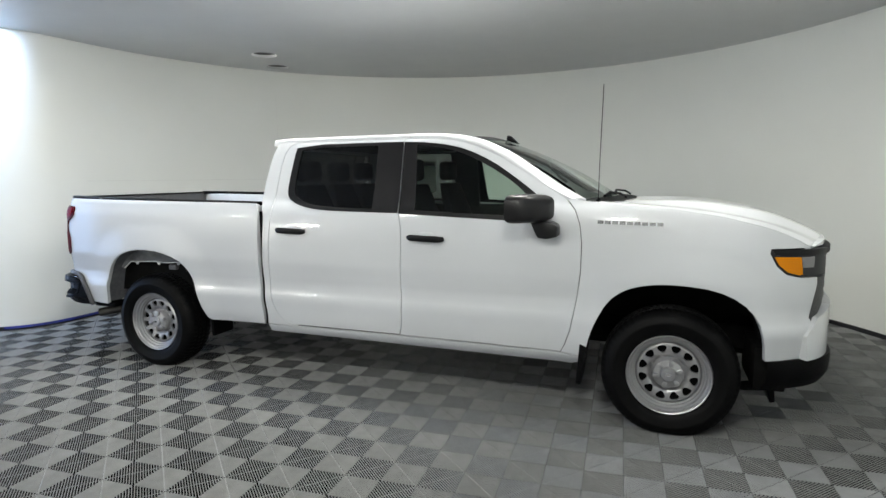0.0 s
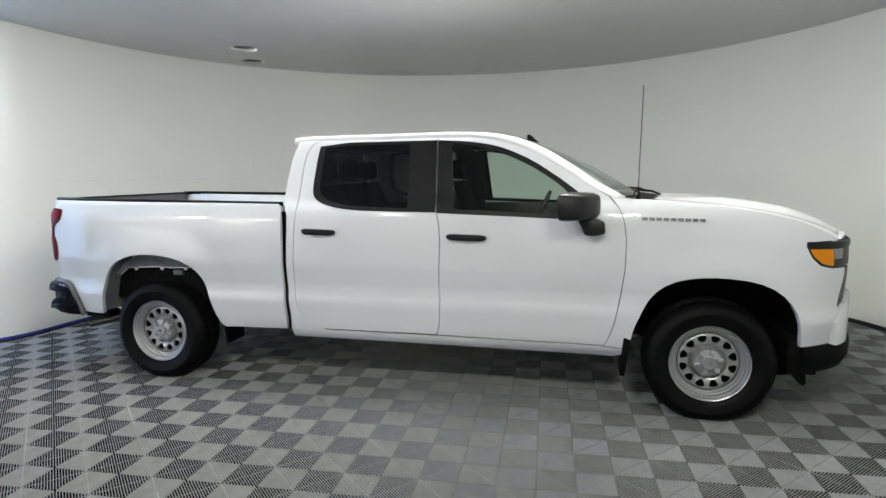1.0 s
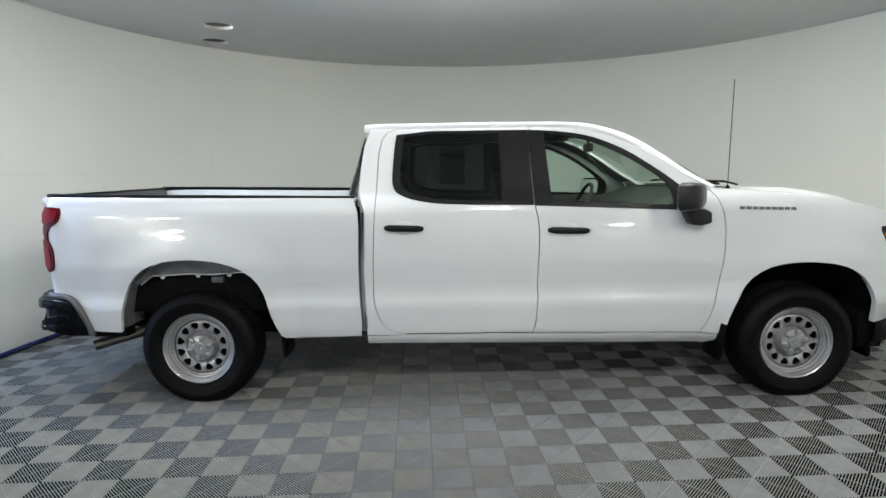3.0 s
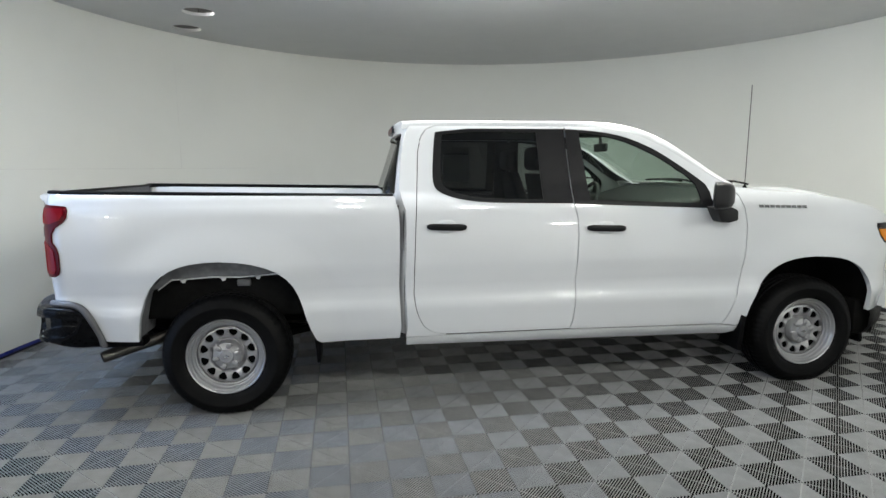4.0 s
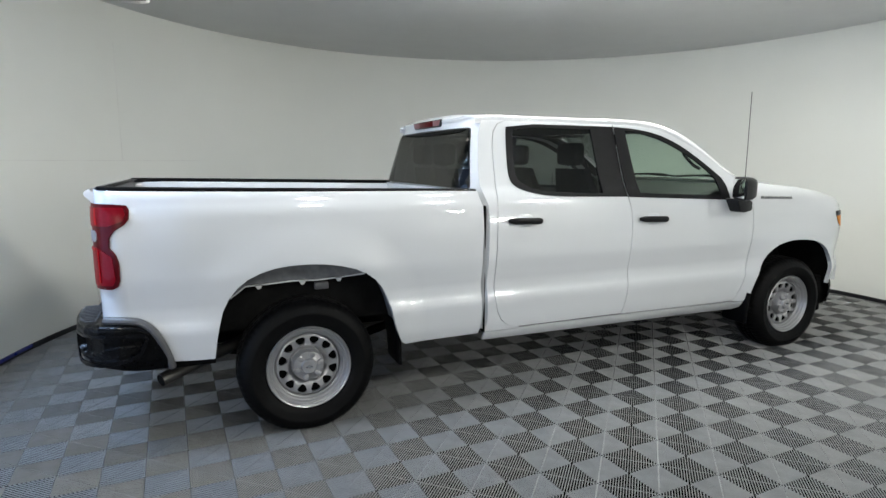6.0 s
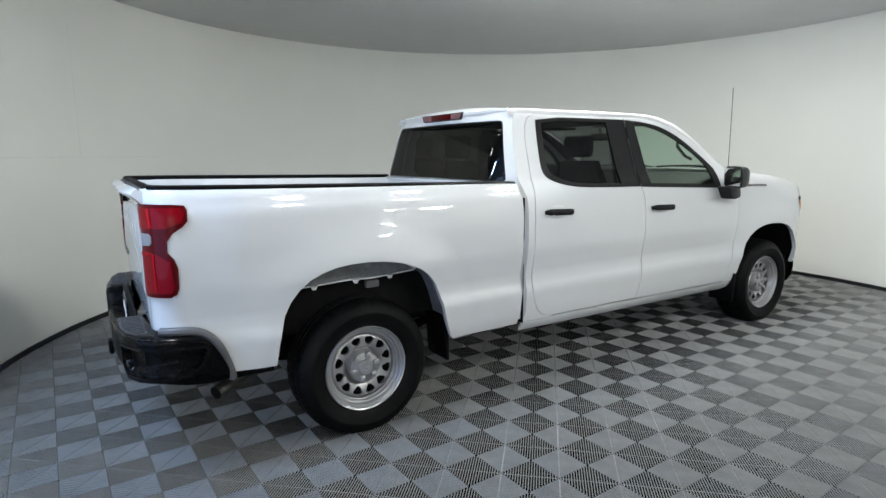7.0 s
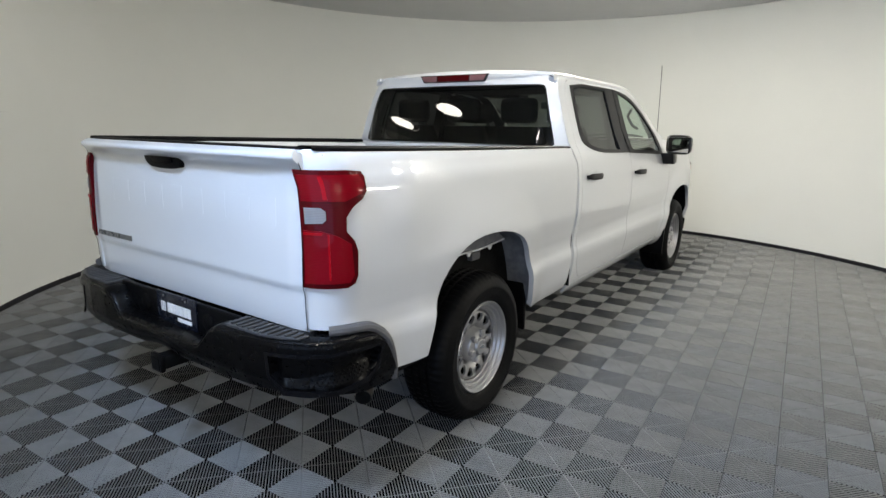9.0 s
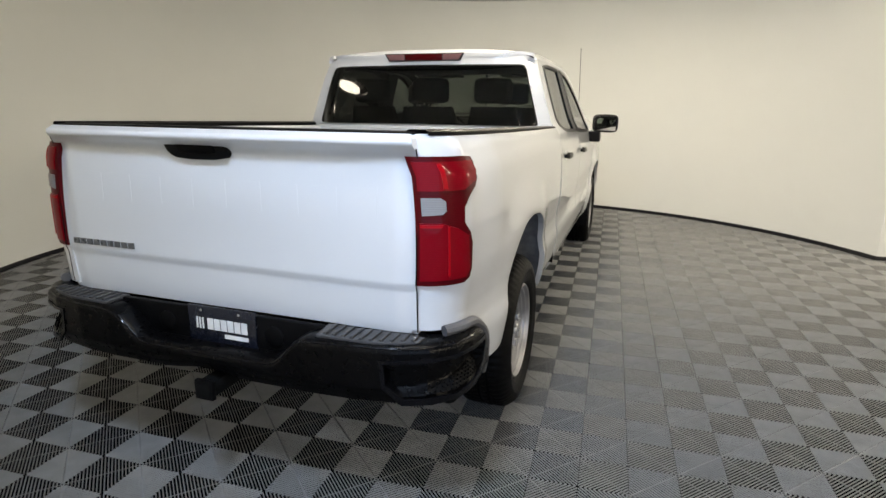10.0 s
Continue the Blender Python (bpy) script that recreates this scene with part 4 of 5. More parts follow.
# ---- the bed: rails, inner walls, floor ----
for side in SIDES:
    rows = []
    for i in range(41):
        x = -0.985 + (1.072 + 0.985) * i / 40
        z = BED_TOP_REAR + (BED_TOP_FRONT - BED_TOP_REAR) * i / 40
        w = -bed_side(x, z - 0.012).y
        rows.append([(x, side * (w - 0.005), z - 0.006), (x, side * (w - 0.005), z + 0.006), (x, side * (w - 0.014), z + 0.012), (x, side * (w - 0.07), z + 0.013), (x, side * (w - 0.085), z + 0.004), (x, side * (w - 0.085), z - 0.02)])
    bm = sheet(rows)
    bmesh.ops.recalc_face_normals(bm, faces=bm.faces)
    part("rail_cap", bm, BLACK, truck, "black plastic bed rail cap")
    a, b = sorted((side * 0.78, side * 0.80))
    inner = part("bed_inner_wall", prism([(-0.96, 0.87), (1.03, 0.87), (1.03, 1.345), (-0.96, 1.385)], "y", a, b), BED_LINER, truck)
    a, b = sorted((side * 0.795, side * 0.845))
    part("rail_flange", prism([(-0.96, 1.34), (1.04, 1.31), (1.04, 1.348), (-0.96, 1.388)], "y", a, b, 0.006), BED_LINER, truck)
    for i in range(5):
        x = -0.75 + 0.40 * i
        a, b = sorted((side * 0.765, side * 0.782))
        part("wall_rib", box_bm(x, x + 0.06, a, b, 0.90, 1.28, bevel=0.006), BED_LINER, inner)
    a, b = sorted((side * 0.54, side * 0.79))
    part("wheel_box", prism(rounded([(-0.5, 0.87), (-0.47, 1.0), (-0.36, 1.07), (0.36, 1.07), (0.47, 1.0), (0.5, 0.87)], False, 1), "y", a, b, 0.02), BED_LINER, truck)
bm = sheet([[(-0.97 + 2.0 * i / 2, y / 40 * 0.78, 0.872 + (0.008 if (y // 2) % 2 else 0)) for y in range(-40, 41)] for i in range(3)])
bmesh.ops.recalc_face_normals(bm, faces=bm.faces)
part("bed_floor", bm, BED_LINER, truck, "ribbed bed floor")
part("bed_front_wall", box_bm(1.030, 1.045, -0.90, 0.90, 0.60, 1.352, bevel=0.004), PAINT, truck)
part("bed_front_rail", box_bm(1.022, 1.078, -0.80, 0.80, 1.335, 1.362, bevel=0.008), PAINT, truck)
# dark filler in place of the shade in the slit between bed and cab
for side in SIDES:
    a, b = sorted((side * 0.80, side * 0.945))
    part("bed_slit_shade", box_bm(1.1315, 1.1345, a, b, 0.45, 1.27), UNDER, truck)
part("gap_filler", prism([(1.05, 0.45), (1.17, 0.45), (1.17, 1.30), (1.05, 1.30)], "y", -0.86, 0.86), UNDER, truck)

BUMPER_BLACK = simple("bumper_plastic", (0.0018, 0.0018, 0.0021), 0.30, vary=0.25, scale=6, fine=0.06, fine_scale=420, spec=0.11)
TREAD = simple("tread_plastic", (0.045, 0.045, 0.047), 0.5, vary=0.2, scale=12, fine=0.3, fine_scale=400, spec=0.4)
# ---- rear bumper: a shell drawn along a plan line ----
BUMPER_PLAN = [(-1.170, 0.0), (-1.170, 0.28), (-1.170, 0.44), (-1.160, 0.60), (-1.133, 0.755), (-1.085, 0.865), (-1.015, 0.935), (-0.93, 0.965), (-0.84, 0.973), (-0.708, 0.970)]


STEP_IN = [(0.705 + (s - 0.705) * 0.80, z) for s, z in [(0.725, 0.662), (1.10, 0.668), (1.30, 0.660), (1.315, 0.650), (1.28, 0.585), (1.21, 0.552), (1.05, 0.536), (0.81, 0.536), (0.735, 0.584)]]


def pocket(s, z):
    """How far the corner step is sunk into the bumper: a foothold that slopes in, then a flat back."""
    rise = 0.045 * sstep(0.80, 1.12, s)
    return 0.036 * min(1.0, max(0.12, (z - 0.536) / (0.030 + rise))) if inside((s, z), STEP_IN) else 0.0


def bumper_rows(side):
    rows, run = [], 0.0
    stations = dense(BUMPER_PLAN, 0.008, False)
    top = smooth_curve([(0, 0.612), (0.26, 0.612), (0.30, 0.620), (0.400, 0.706), (0.44, 0.722), (0.8, 0.727), (1.2, 0.727)])
    drop = smooth_curve([(-1.2, 0.727), (-0.93, 0.727), (-0.845, 0.718), (-0.775, 0.682), (-0.722, 0.588), (-0.700, 0.52)])
    for k, (x, y) in enumerate(stations):
        t = top(y) if x < -0.97 else drop(x)
        b = 0.500 + 0.02 * sstep(0.2, 0.0, y) - 0.035 * sstep(-1.1, -0.8, x)
        ax, ay = stations[max(0, k - 1)]
        bx, by = stations[min(len(stations) - 1, k + 1)]
        n = Vector((by - ay, -(bx - ax))).normalized()        # inward normal
        deep = 0.145 - 0.085 * sstep(-1.145, -0.97, x)
        run += math.hypot(x - ax, y - ay)
        prof = [(deep, t - 0.004), (deep * 0.5, t), (0.034, t), (0.020, t - 0.003), (0.008, t - 0.010), (0.0, t - 0.024)]
        for i in range(1, 24):
            z = t - 0.024 + (b + 0.03 - t + 0.024) * i / 24
            prof.append((pocket(run, z) + 0.014 * sstep(b + 0.075, b + 0.03, z), z))
        prof += [(0.024, b + 0.012), (0.05, b + 0.002), (deep + 0.02, b)]
        rows.append([(x + n.x * d, side * (y + n.y * d), z) for d, z in prof])
    return rows


half = bumper_rows(1)
whole = [[(p[0], -p[1], p[2]) for p in r] for r in half[::-1]][:-1] + half
bm = sheet(whole)
bmesh.ops.recalc_face_normals(bm, faces=bm.faces)
bumper = part("rear_bumper", bm, BUMPER_BLACK, truck, "black rear step bumper with ribbed treads and corner steps", angle=30)
# glossy tube added along the top edge to draw its highlight
part("bumper_edge", tube([(p[4][0], p[4][1], p[4][2] - 0.004) for p in whole[8:-8:3]], 0.0045, 6), EDGE_BLACK, bumper, "shiny upper edge added to catch a highlight")
# recess wall behind the number plate
part("plate_recess", box_bm(-1.075, -1.05, -0.46, 0.46, 0.58, 0.735, bevel=0.008), BLACK, bumper)
plate = part("number_plate", box_bm(-1.088, -1.078, -0.185, 0.120, 0.600, 0.750, bevel=0.003), PLATE, bumper, "dark dealer plate with pale bars")
for nm, bars in (("plate_bar", [(0.085, 0.045, 0.661, 0.705), (0.033, -0.150, 0.661, 0.705)]), ("plate_bar", [(-0.045, -0.150, 0.633, 0.649)])):
    for y1, y0, z0, z1 in bars:
        count, gap = (3, 0.007) if y1 - y0 < 0.05 else (6, 0.005) if z1 - z0 > 0.03 else (1, 0.0)
        w = (y1 - y0) / count
        for q in range(count):
            part(nm, box_bm(-1.0905, -1.087, y0 + w * q + gap / 2, y0 + w * (q + 1) - gap / 2, z0, z1), PLATE_INK, plate, smooth=False)
for y in (-0.115, 0.055):
    bm = lathe([(0.0, 0), (0.006, 0), (0.006, 0.004), (0.0, 0.004)], 10)
    bmesh.ops.rotate(bm, verts=bm.verts, matrix=Matrix.Rotation(radians(90), 3, "Z"))
    bmesh.ops.translate(bm, verts=bm.verts, vec=(-1.088, y, 0.735))
    part("plate_screw", bm, CHROME, plate)
# two round sensors beside the plate
for y in (-0.255, 0.235):
    bm = lathe([(0.0, -0.004), (0.034, -0.004), (0.040, 0.0), (0.040, 0.02)], 24)
    bmesh.ops.rotate(bm, verts=bm.verts, matrix=Matrix.Rotation(radians(-90), 3, "Z"))
    bmesh.ops.translate(bm, verts=bm.verts, vec=(-1.078, y, 0.665))
    part("bumper_plug", bm, BLACK, bumper)
for side in SIDES:
    # tread pad with ribs across
    pad = part("tread_pad", prism([(-1.035, side * 0.46), (-1.142, side * 0.47), (-1.136, side * 0.66), (-1.112, side * 0.76), (-1.08, side * 0.82), (-1.035, side * 0.83)], "z", 0.721, 0.732, 0.003), TREAD, bumper, "dark grey ribbed tread pad")
    for i in range(10):
        y = 0.49 + 0.034 * i
        a, b = sorted((side * y, side * (y + 0.014)))
        part("tread_rib", box_bm(-1.132 + 0.05 * sstep(0.64, 0.84, y), -1.043, a, b, 0.731, 0.740, bevel=0.003), TREAD, pad)
    # corner step: a sunk panel with a raised frame and a studded foothold
    def corner(s, z, side=side):
        """The bumper's corner face: s is the length along its plan line from the middle."""
        run = 0
        for (x0, y0), (x1, y1) in zip(BUMPER_PLAN, BUMPER_PLAN[1:]):
            d = math.hypot(x1 - x0, y1 - y0)
            if s <= run + d or (x1, y1) == BUMPER_PLAN[-1]:
                f = (s - run) / d
                return Vector((x0 + (x1 - x0) * f, -(y0 + (y1 - y0) * f), z))
            run += d
    def shrunk(pts):
        return [(0.705 + (s - 0.705) * 0.80, z) for s, z in pts]
    frame_o = shrunk([(0.705, 0.675), (1.10, 0.682), (1.32, 0.675), (1.34, 0.655), (1.30, 0.575), (1.22, 0.535), (1.05, 0.515), (0.80, 0.515), (0.715, 0.575)])
    step_frame = skin("corner_step", lambda s, z: corner(s, z), frame_o, [STEP_IN], EDGE_BLACK, bumper, side, 0.05, 0.008, 0.005, "black corner step frame")

    def sunk(s, z, up=0.0):
        p, q = corner(s, z), corner(s + 0.01, z)
        n = Vector((-(q - p).y, (q - p).x, 0)).normalized()
        n = n if n.dot(Vector((-1, -1, 0))) > 0 else -n
        return p - n * (pocket(s, z) - up) + Vector((0, 0, up))

    pad_poly = shrunk([(0.88, 0.546), (1.05, 0.546), (1.19, 0.560), (1.25, 0.592), (1.19, 0.604), (1.06, 0.586)])
    skin("step_pad", lambda s, z: sunk(s, z, 0.003), pad_poly, [], BLACK, step_frame, side, 0.02, 0.004, 0.002)
    bm = bmesh.new()
    for i in range(18):
        for j in range(6):
            s, z = 0.82 + 0.020 * i + 0.010 * (j % 2), 0.550 + 0.010 * j
            if inside((s, z), pad_poly):
                p = sunk(s, z, 0.006)
                bmesh.ops.create_uvsphere(bm, u_segments=6, v_segments=4, radius=0.0042, matrix=Matrix.Translation((p.x, side * -p.y, p.z)))
    part("step_stud", bm, BLACK, step_frame)
    # grey moulding where the bumper meets the body
    edge = rounded([(-0.985, 0.742), (-0.875, 0.744), (-0.80, 0.722), (-0.745, 0.658), (-0.706, 0.55), (-0.690, 0.475)], False, 2)
    pts = [Vector((x, side * (-bed_side(x, z).y + 0.012), z)) for x, z in edge]
    part("bumper_moulding", tube([tuple(p) for p in pts], 0.020, 10), GREY_PLASTIC, bumper)
# receiver hitch and chassis cross tube
hitch = part("tow_hitch", box_bm(-1.18, -0.95, -0.044, 0.024, 0.430, 0.490, bevel=0.006), UNDER, truck, "black square receiver hitch")
bm = prism([(-0.050, 0.422), (0.030, 0.422), (0.030, 0.498), (-0.050, 0.498)], "x", -1.187, -1.165, 0.004)
collar = part("hitch_collar", bm, BLACK, hitch)
# dark plate on the closed collar stands in for the shaded opening
part("hitch_hollow_shade", box_bm(-1.190, -1.185, -0.039, 0.019, 0.434, 0.486), UNDER, hitch)
part("hitch_tube", tube([(-0.95, -0.55, 0.45), (-0.95, 0.55, 0.45)], 0.035, 10), UNDER, hitch)

# ---- wheels ----


def wheel(hub, side, label):
    t = new("wheel")
    t.parent = truck
    t.matrix_parent_inverse = truck.matrix_world.inverted()
    t.location = hub
    bpy.context.view_layer.update()
    tagged(t, label)
    cx, cy, cz = hub
    out = lambda d: side * d                # distances outward from the hub's face
    # tyre
    prof = [(0.222, -0.205), (0.232, -0.222), (0.262, -0.238), (0.315, -0.245), (0.352, -0.236), (0.372, -0.215), (0.384, -0.200),
            (0.390, -0.175), (0.390, -0.155), (0.380, -0.152), (0.380, -0.140), (0.392, -0.137), (0.392, -0.112), (0.381, -0.109), (0.381, -0.097), (0.392, -0.094), (0.392, -0.070),
            (0.380, -0.067), (0.380, -0.055), (0.390, -0.052), (0.390, -0.030), (0.384, -0.006), (0.372, 0.010), (0.352, 0.030), (0.325, 0.038), (0.322, 0.0395), (0.312, 0.0395), (0.309, 0.038), (0.280, 0.034), (0.255, 0.024), (0.240, 0.010), (0.232, -0.004), (0.222, -0.012)]
    shoulder = {6, 7, 8, 19, 20, 21, 22}

    def dent(i, k, r):
        if k in shoulder and i % 4 == 0:
            return r - 0.004
        if k in (11, 12, 15, 16) and i % 4 == 2:
            return r - 0.004
        return r

    bm = lathe([(r, out(h)) for r, h in prof], 256, centre=(cx, cy, cz), dent=dent)
    for v in bm.verts:                      # the tyre flattens where it stands
        if v.co.z < 0.004:
            v.co.z = 0.004
    part("tyre", bm, RUBBER, t, "black all-season tyre", angle=40)
    # rim: barrel and flange
    prof = [(0.222, -0.20), (0.205, -0.19), (0.200, -0.08), (0.222, -0.060), (0.224, -0.006), (0.230, 0.000), (0.238, 0.006), (0.241, 0.014), (0.236, 0.020), (0.230, 0.016), (0.227, 0.006), (0.222, 0.000), (0.214, -0.001), (0.211, -0.012), (0.208, -0.016), (0.200, -0.018), (0.197, -0.028), (0.194, -0.032), (0.189, -0.034), (0.187, -0.058)]
    rim = part("rim", lathe([(r, out(h)) for r, h in prof], 72, centre=(cx, cy, cz)), STEEL, t, "silver painted steel rim", angle=28)
    # dished disc with twelve windows
    dish = smooth_curve([(0.0, -0.046), (0.085, -0.048), (0.097, -0.072), (0.110, -0.046), (0.128, -0.037), (0.150, -0.034), (0.172, -0.034), (0.182, -0.042), (0.190, -0.056)])

    def face(s, z):
        return Vector((cx + s, -(abs(cy) + dish(math.hypot(s, z))), cz + z))

    outer = [(0.189 * math.cos(2 * math.pi * k / 96), 0.189 * math.sin(2 * math.pi * k / 96)) for k in range(96)]
    holes = []
    for k in range(12):
        a = 2 * math.pi * (k + 0.5) / 12

        def at(r, d):
            return (r * math.cos(a) - d * math.sin(a), r * math.sin(a) + d * math.cos(a))
        holes.append(rounded([at(0.121, -0.008), at(0.121, 0.008), at(0.138, 0.021), at(0.156, 0.030), at(0.170, 0.018), at(0.170, -0.018), at(0.156, -0.030), at(0.138, -0.021)], True, 1))
    skin("disc", face, outer, holes, STEEL, rim, side, 0.014, 0.012)
    # hub cover: a flat centre, a ring round it and six bosses over the nuts
    cap = part("hub_cap", lathe([(0.0, out(0.008)), (0.038, out(0.008)), (0.042, out(0.005)), (0.046, out(-0.006)), (0.056, out(-0.010)), (0.082, out(-0.014)), (0.089, out(-0.024)), (0.092, out(-0.070))], 48, centre=(cx, cy, cz)), STEEL, rim, "bright silver hub cover")
    for k in range(6):
        a = 2 * math.pi * (k + 0.25) / 6

        def spot(r, d):
            return (cx + r * math.cos(a) - d * math.sin(a), cz + r * math.sin(a) + d * math.cos(a))
        quad = rounded([spot(0.048, -0.013), spot(0.048, 0.013), spot(0.088, 0.018), spot(0.088, -0.018)], True, 1)
        part("lug_cover", prism(quad, "y", *sorted((cy + out(-0.030), cy + out(0.003))), 0.004), STEEL, rim)
    bm = prism([(cx - 0.018, cz - 0.004), (cx - 0.005, cz - 0.004), (cx - 0.007, cz - 0.008), (cx + 0.008, cz - 0.008), (cx + 0.006, cz - 0.003), (cx + 0.020, cz - 0.003), (cx + 0.016, cz + 0.005), (cx + 0.006, cz + 0.005), (cx + 0.008, cz + 0.009), (cx - 0.007, cz + 0.009), (cx - 0.006, cz + 0.004), (cx - 0.020, cz + 0.004)], "y", *sorted((cy + out(0.008), cy + out(0.0105))))
    part("hub_emblem", bm, CHROME, rim)
    # brake disc and drum behind
    part("brake", lathe([(0.0, out(-0.078)), (0.196, out(-0.078)), (0.196, out(-0.11)), (0.0, out(-0.11))], 40, centre=(cx, cy, cz)), UNDER, rim)
    return t


for x, z, nm in ((0.014, 0.377, "rear"), (3.982, 0.367, "front")):
    for side in SIDES:
        wheel((x, side * 0.935, z), side, "black tyre on a silver steel " + nm + " wheel")

# ---- wheel housings, flaps, chassis ----
def housing(name, arch, side, deep, mat, from_i=0, to_i=None, inset=0.012):
    pts = arch[from_i:to_i]
    rows = []
    for x, z in pts:
        y = -(bed_side if x < 1.2 else cab_side)(x, z).y - 0.020
        cx = 0.0 if x < 1.2 else 3.985
        x2, z2 = x + (0.010 if x < cx else -0.010) * -1, z + 0.014
        rows.append([(x2, side * (y - deep * k / 4), z2) for k in range(5)])
    bm = sheet(rows)
    bmesh.ops.recalc_face_normals(bm, faces=bm.faces)
    return part(name, bm, mat, truck)


for side in SIDES:
    housing("rear_arch_liner", ARCH_REAR, side, 0.29, LINER)
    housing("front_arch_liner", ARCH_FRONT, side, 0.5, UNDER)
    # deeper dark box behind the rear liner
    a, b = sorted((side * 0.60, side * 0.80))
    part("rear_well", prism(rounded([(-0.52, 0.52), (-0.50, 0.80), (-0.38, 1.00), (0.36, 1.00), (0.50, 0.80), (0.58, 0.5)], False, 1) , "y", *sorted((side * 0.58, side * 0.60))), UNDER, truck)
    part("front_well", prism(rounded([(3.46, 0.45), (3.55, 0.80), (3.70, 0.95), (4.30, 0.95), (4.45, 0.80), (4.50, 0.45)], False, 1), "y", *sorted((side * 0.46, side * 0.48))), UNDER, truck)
    # drop panel inside the rear arch with its ragged lower edge
    a, b = sorted((side * 0.845, side * 0.852))
    part("arch_shield", prism([(-0.43, 0.80), (-0.33, 0.905), (-0.20, 0.965), (-0.05, 0.985), (0.16, 0.972), (0.31, 0.925), (0.37, 0.885), (0.10, 0.868), (-0.05, 0.874), (-0.20, 0.866), (-0.30, 0.862), (-0.38, 0.80)], "y", a, b), LINER, truck, "grey felt wheel-arch shield")
    # its pale folded lower edge with small fixing tabs
    fold = [(-0.385, 0.800), (-0.305, 0.860), (-0.20, 0.864), (-0.05, 0.872), (0.10, 0.866), (0.37, 0.883)]
    c, d = sorted((side * 0.851, side * 0.858))
    edge_strip = part("shield_edge", prism(fold + [(x, z - 0.007) for x, z in fold[::-1]], "y", c, d), BED_LINER, truck, "pale folded edge of the arch shield")
    for bx, bz in ((-0.235, 0.862), (0.005, 0.869), (0.215, 0.873)):
        part("tab", prism([(bx - 0.022, bz), (bx + 0.022, bz), (bx + 0.008, bz - 0.026), (bx - 0.008, bz - 0.026)], "y", c, d), BED_LINER, edge_strip)
    c, d = sorted((side * 0.70, side * 0.83))
    part("liner_bracket", box_bm(0.08, 0.16, c, d, 0.80, 0.842, bevel=0.006), GREY_PLASTIC, truck)
    # black sill under the bed behind the wheel
    a, b = sorted((side * 0.80, side * 0.905))
    part("bed_sill", box_bm(-0.705, -0.478, a, b, 0.455, 0.508, bevel=0.006), BLACK, truck)
    # mud flaps
    a, b = sorted((side * 0.68, side * 0.905))
    part("mud_flap", prism([(0.530, 0.60), (0.572, 0.556), (0.583, 0.540), (0.586, 0.292), (0.566, 0.296), (0.556, 0.44)], "y", a, b, 0.006), BLACK, truck, "black mud flap")
    a, b = sorted((side * 0.76, side * 0.975))
    part("mud_flap", prism([(3.448, 0.262), (3.478, 0.258), (3.510, 0.50), (3.468, 0.515)], "y", a, b, 0.006), BLACK, truck, "black mud flap")
    a, b = sorted((side * 0.40, side * 0.50))
    part("frame_rail", box_bm(-0.95, 4.55, a, b, 0.44, 0.60, bevel=0.01), UNDER, truck)
    # leaf spring
    a, b = sorted((side * 0.56, side * 0.62))
    part("leaf_spring", prism(rounded([(-0.75, 0.50), (-0.4, 0.40), (0, 0.34), (0.4, 0.40), (0.75, 0.50), (0.75, 0.53), (0.4, 0.44), (0, 0.39), (-0.4, 0.44), (-0.75, 0.53)], True, 1), "y", a, b), UNDER, truck)
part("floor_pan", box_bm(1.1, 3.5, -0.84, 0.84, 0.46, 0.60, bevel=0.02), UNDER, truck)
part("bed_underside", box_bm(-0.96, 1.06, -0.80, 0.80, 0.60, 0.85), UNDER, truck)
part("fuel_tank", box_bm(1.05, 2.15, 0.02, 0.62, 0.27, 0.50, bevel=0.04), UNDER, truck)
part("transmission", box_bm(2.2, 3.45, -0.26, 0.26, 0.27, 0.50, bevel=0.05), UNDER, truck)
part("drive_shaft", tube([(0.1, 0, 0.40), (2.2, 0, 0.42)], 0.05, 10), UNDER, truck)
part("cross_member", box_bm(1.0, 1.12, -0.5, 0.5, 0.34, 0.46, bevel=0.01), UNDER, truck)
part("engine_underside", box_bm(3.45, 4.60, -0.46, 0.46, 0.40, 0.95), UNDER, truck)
part("rear_axle", tube([(0, -0.80, 0.382), (0, -0.12, 0.382), (0, 0.12, 0.382), (0, 0.80, 0.382)], 0.05, 12), UNDER, truck)
part("axle_housing", lathe([(0.0, -0.15), (0.12, -0.10), (0.15, 0.0), (0.12, 0.10), (0.0, 0.15)], 20, centre=(0, 0.0, 0.382)), UNDER, truck)
part("front_axle", tube([(3.985, -0.8, 0.382), (3.985, 0.8, 0.382)], 0.04, 10), UNDER, truck)
exhaust = part("exhaust_pipe", tube([(1.0, -0.45, 0.42), (0.35, -0.50, 0.50), (0.0, -0.52, 0.56), (-0.30, -0.56, 0.47), (-0.50, -0.66, 0.425), (-0.63, -0.74, 0.398), (-0.758, -0.829, 0.372)], 0.037, 14), simple("exhaust_steel", (0.10, 0.097, 0.09), 0.40, metal=0.8), truck, "dull steel exhaust tail pipe")
# dark plug in the pipe's end stands in for its shaded opening
part("tip_hollow_shade", tube([(-0.70, -0.789, 0.384), (-0.7595, -0.830, 0.3717)], 0.033, 14), UNDER, exhaust)
spare = part("spare_wheel", lathe([(0.10, -0.1), (0.36, -0.1), (0.37, 0.0), (0.36, 0.1), (0.10, 0.1)], 32, closed=True), RUBBER, truck)
spare.matrix_basis = Matrix.Translation((-0.55, 0, 0.52)) @ Matrix.Rotation(radians(90), 4, "X")

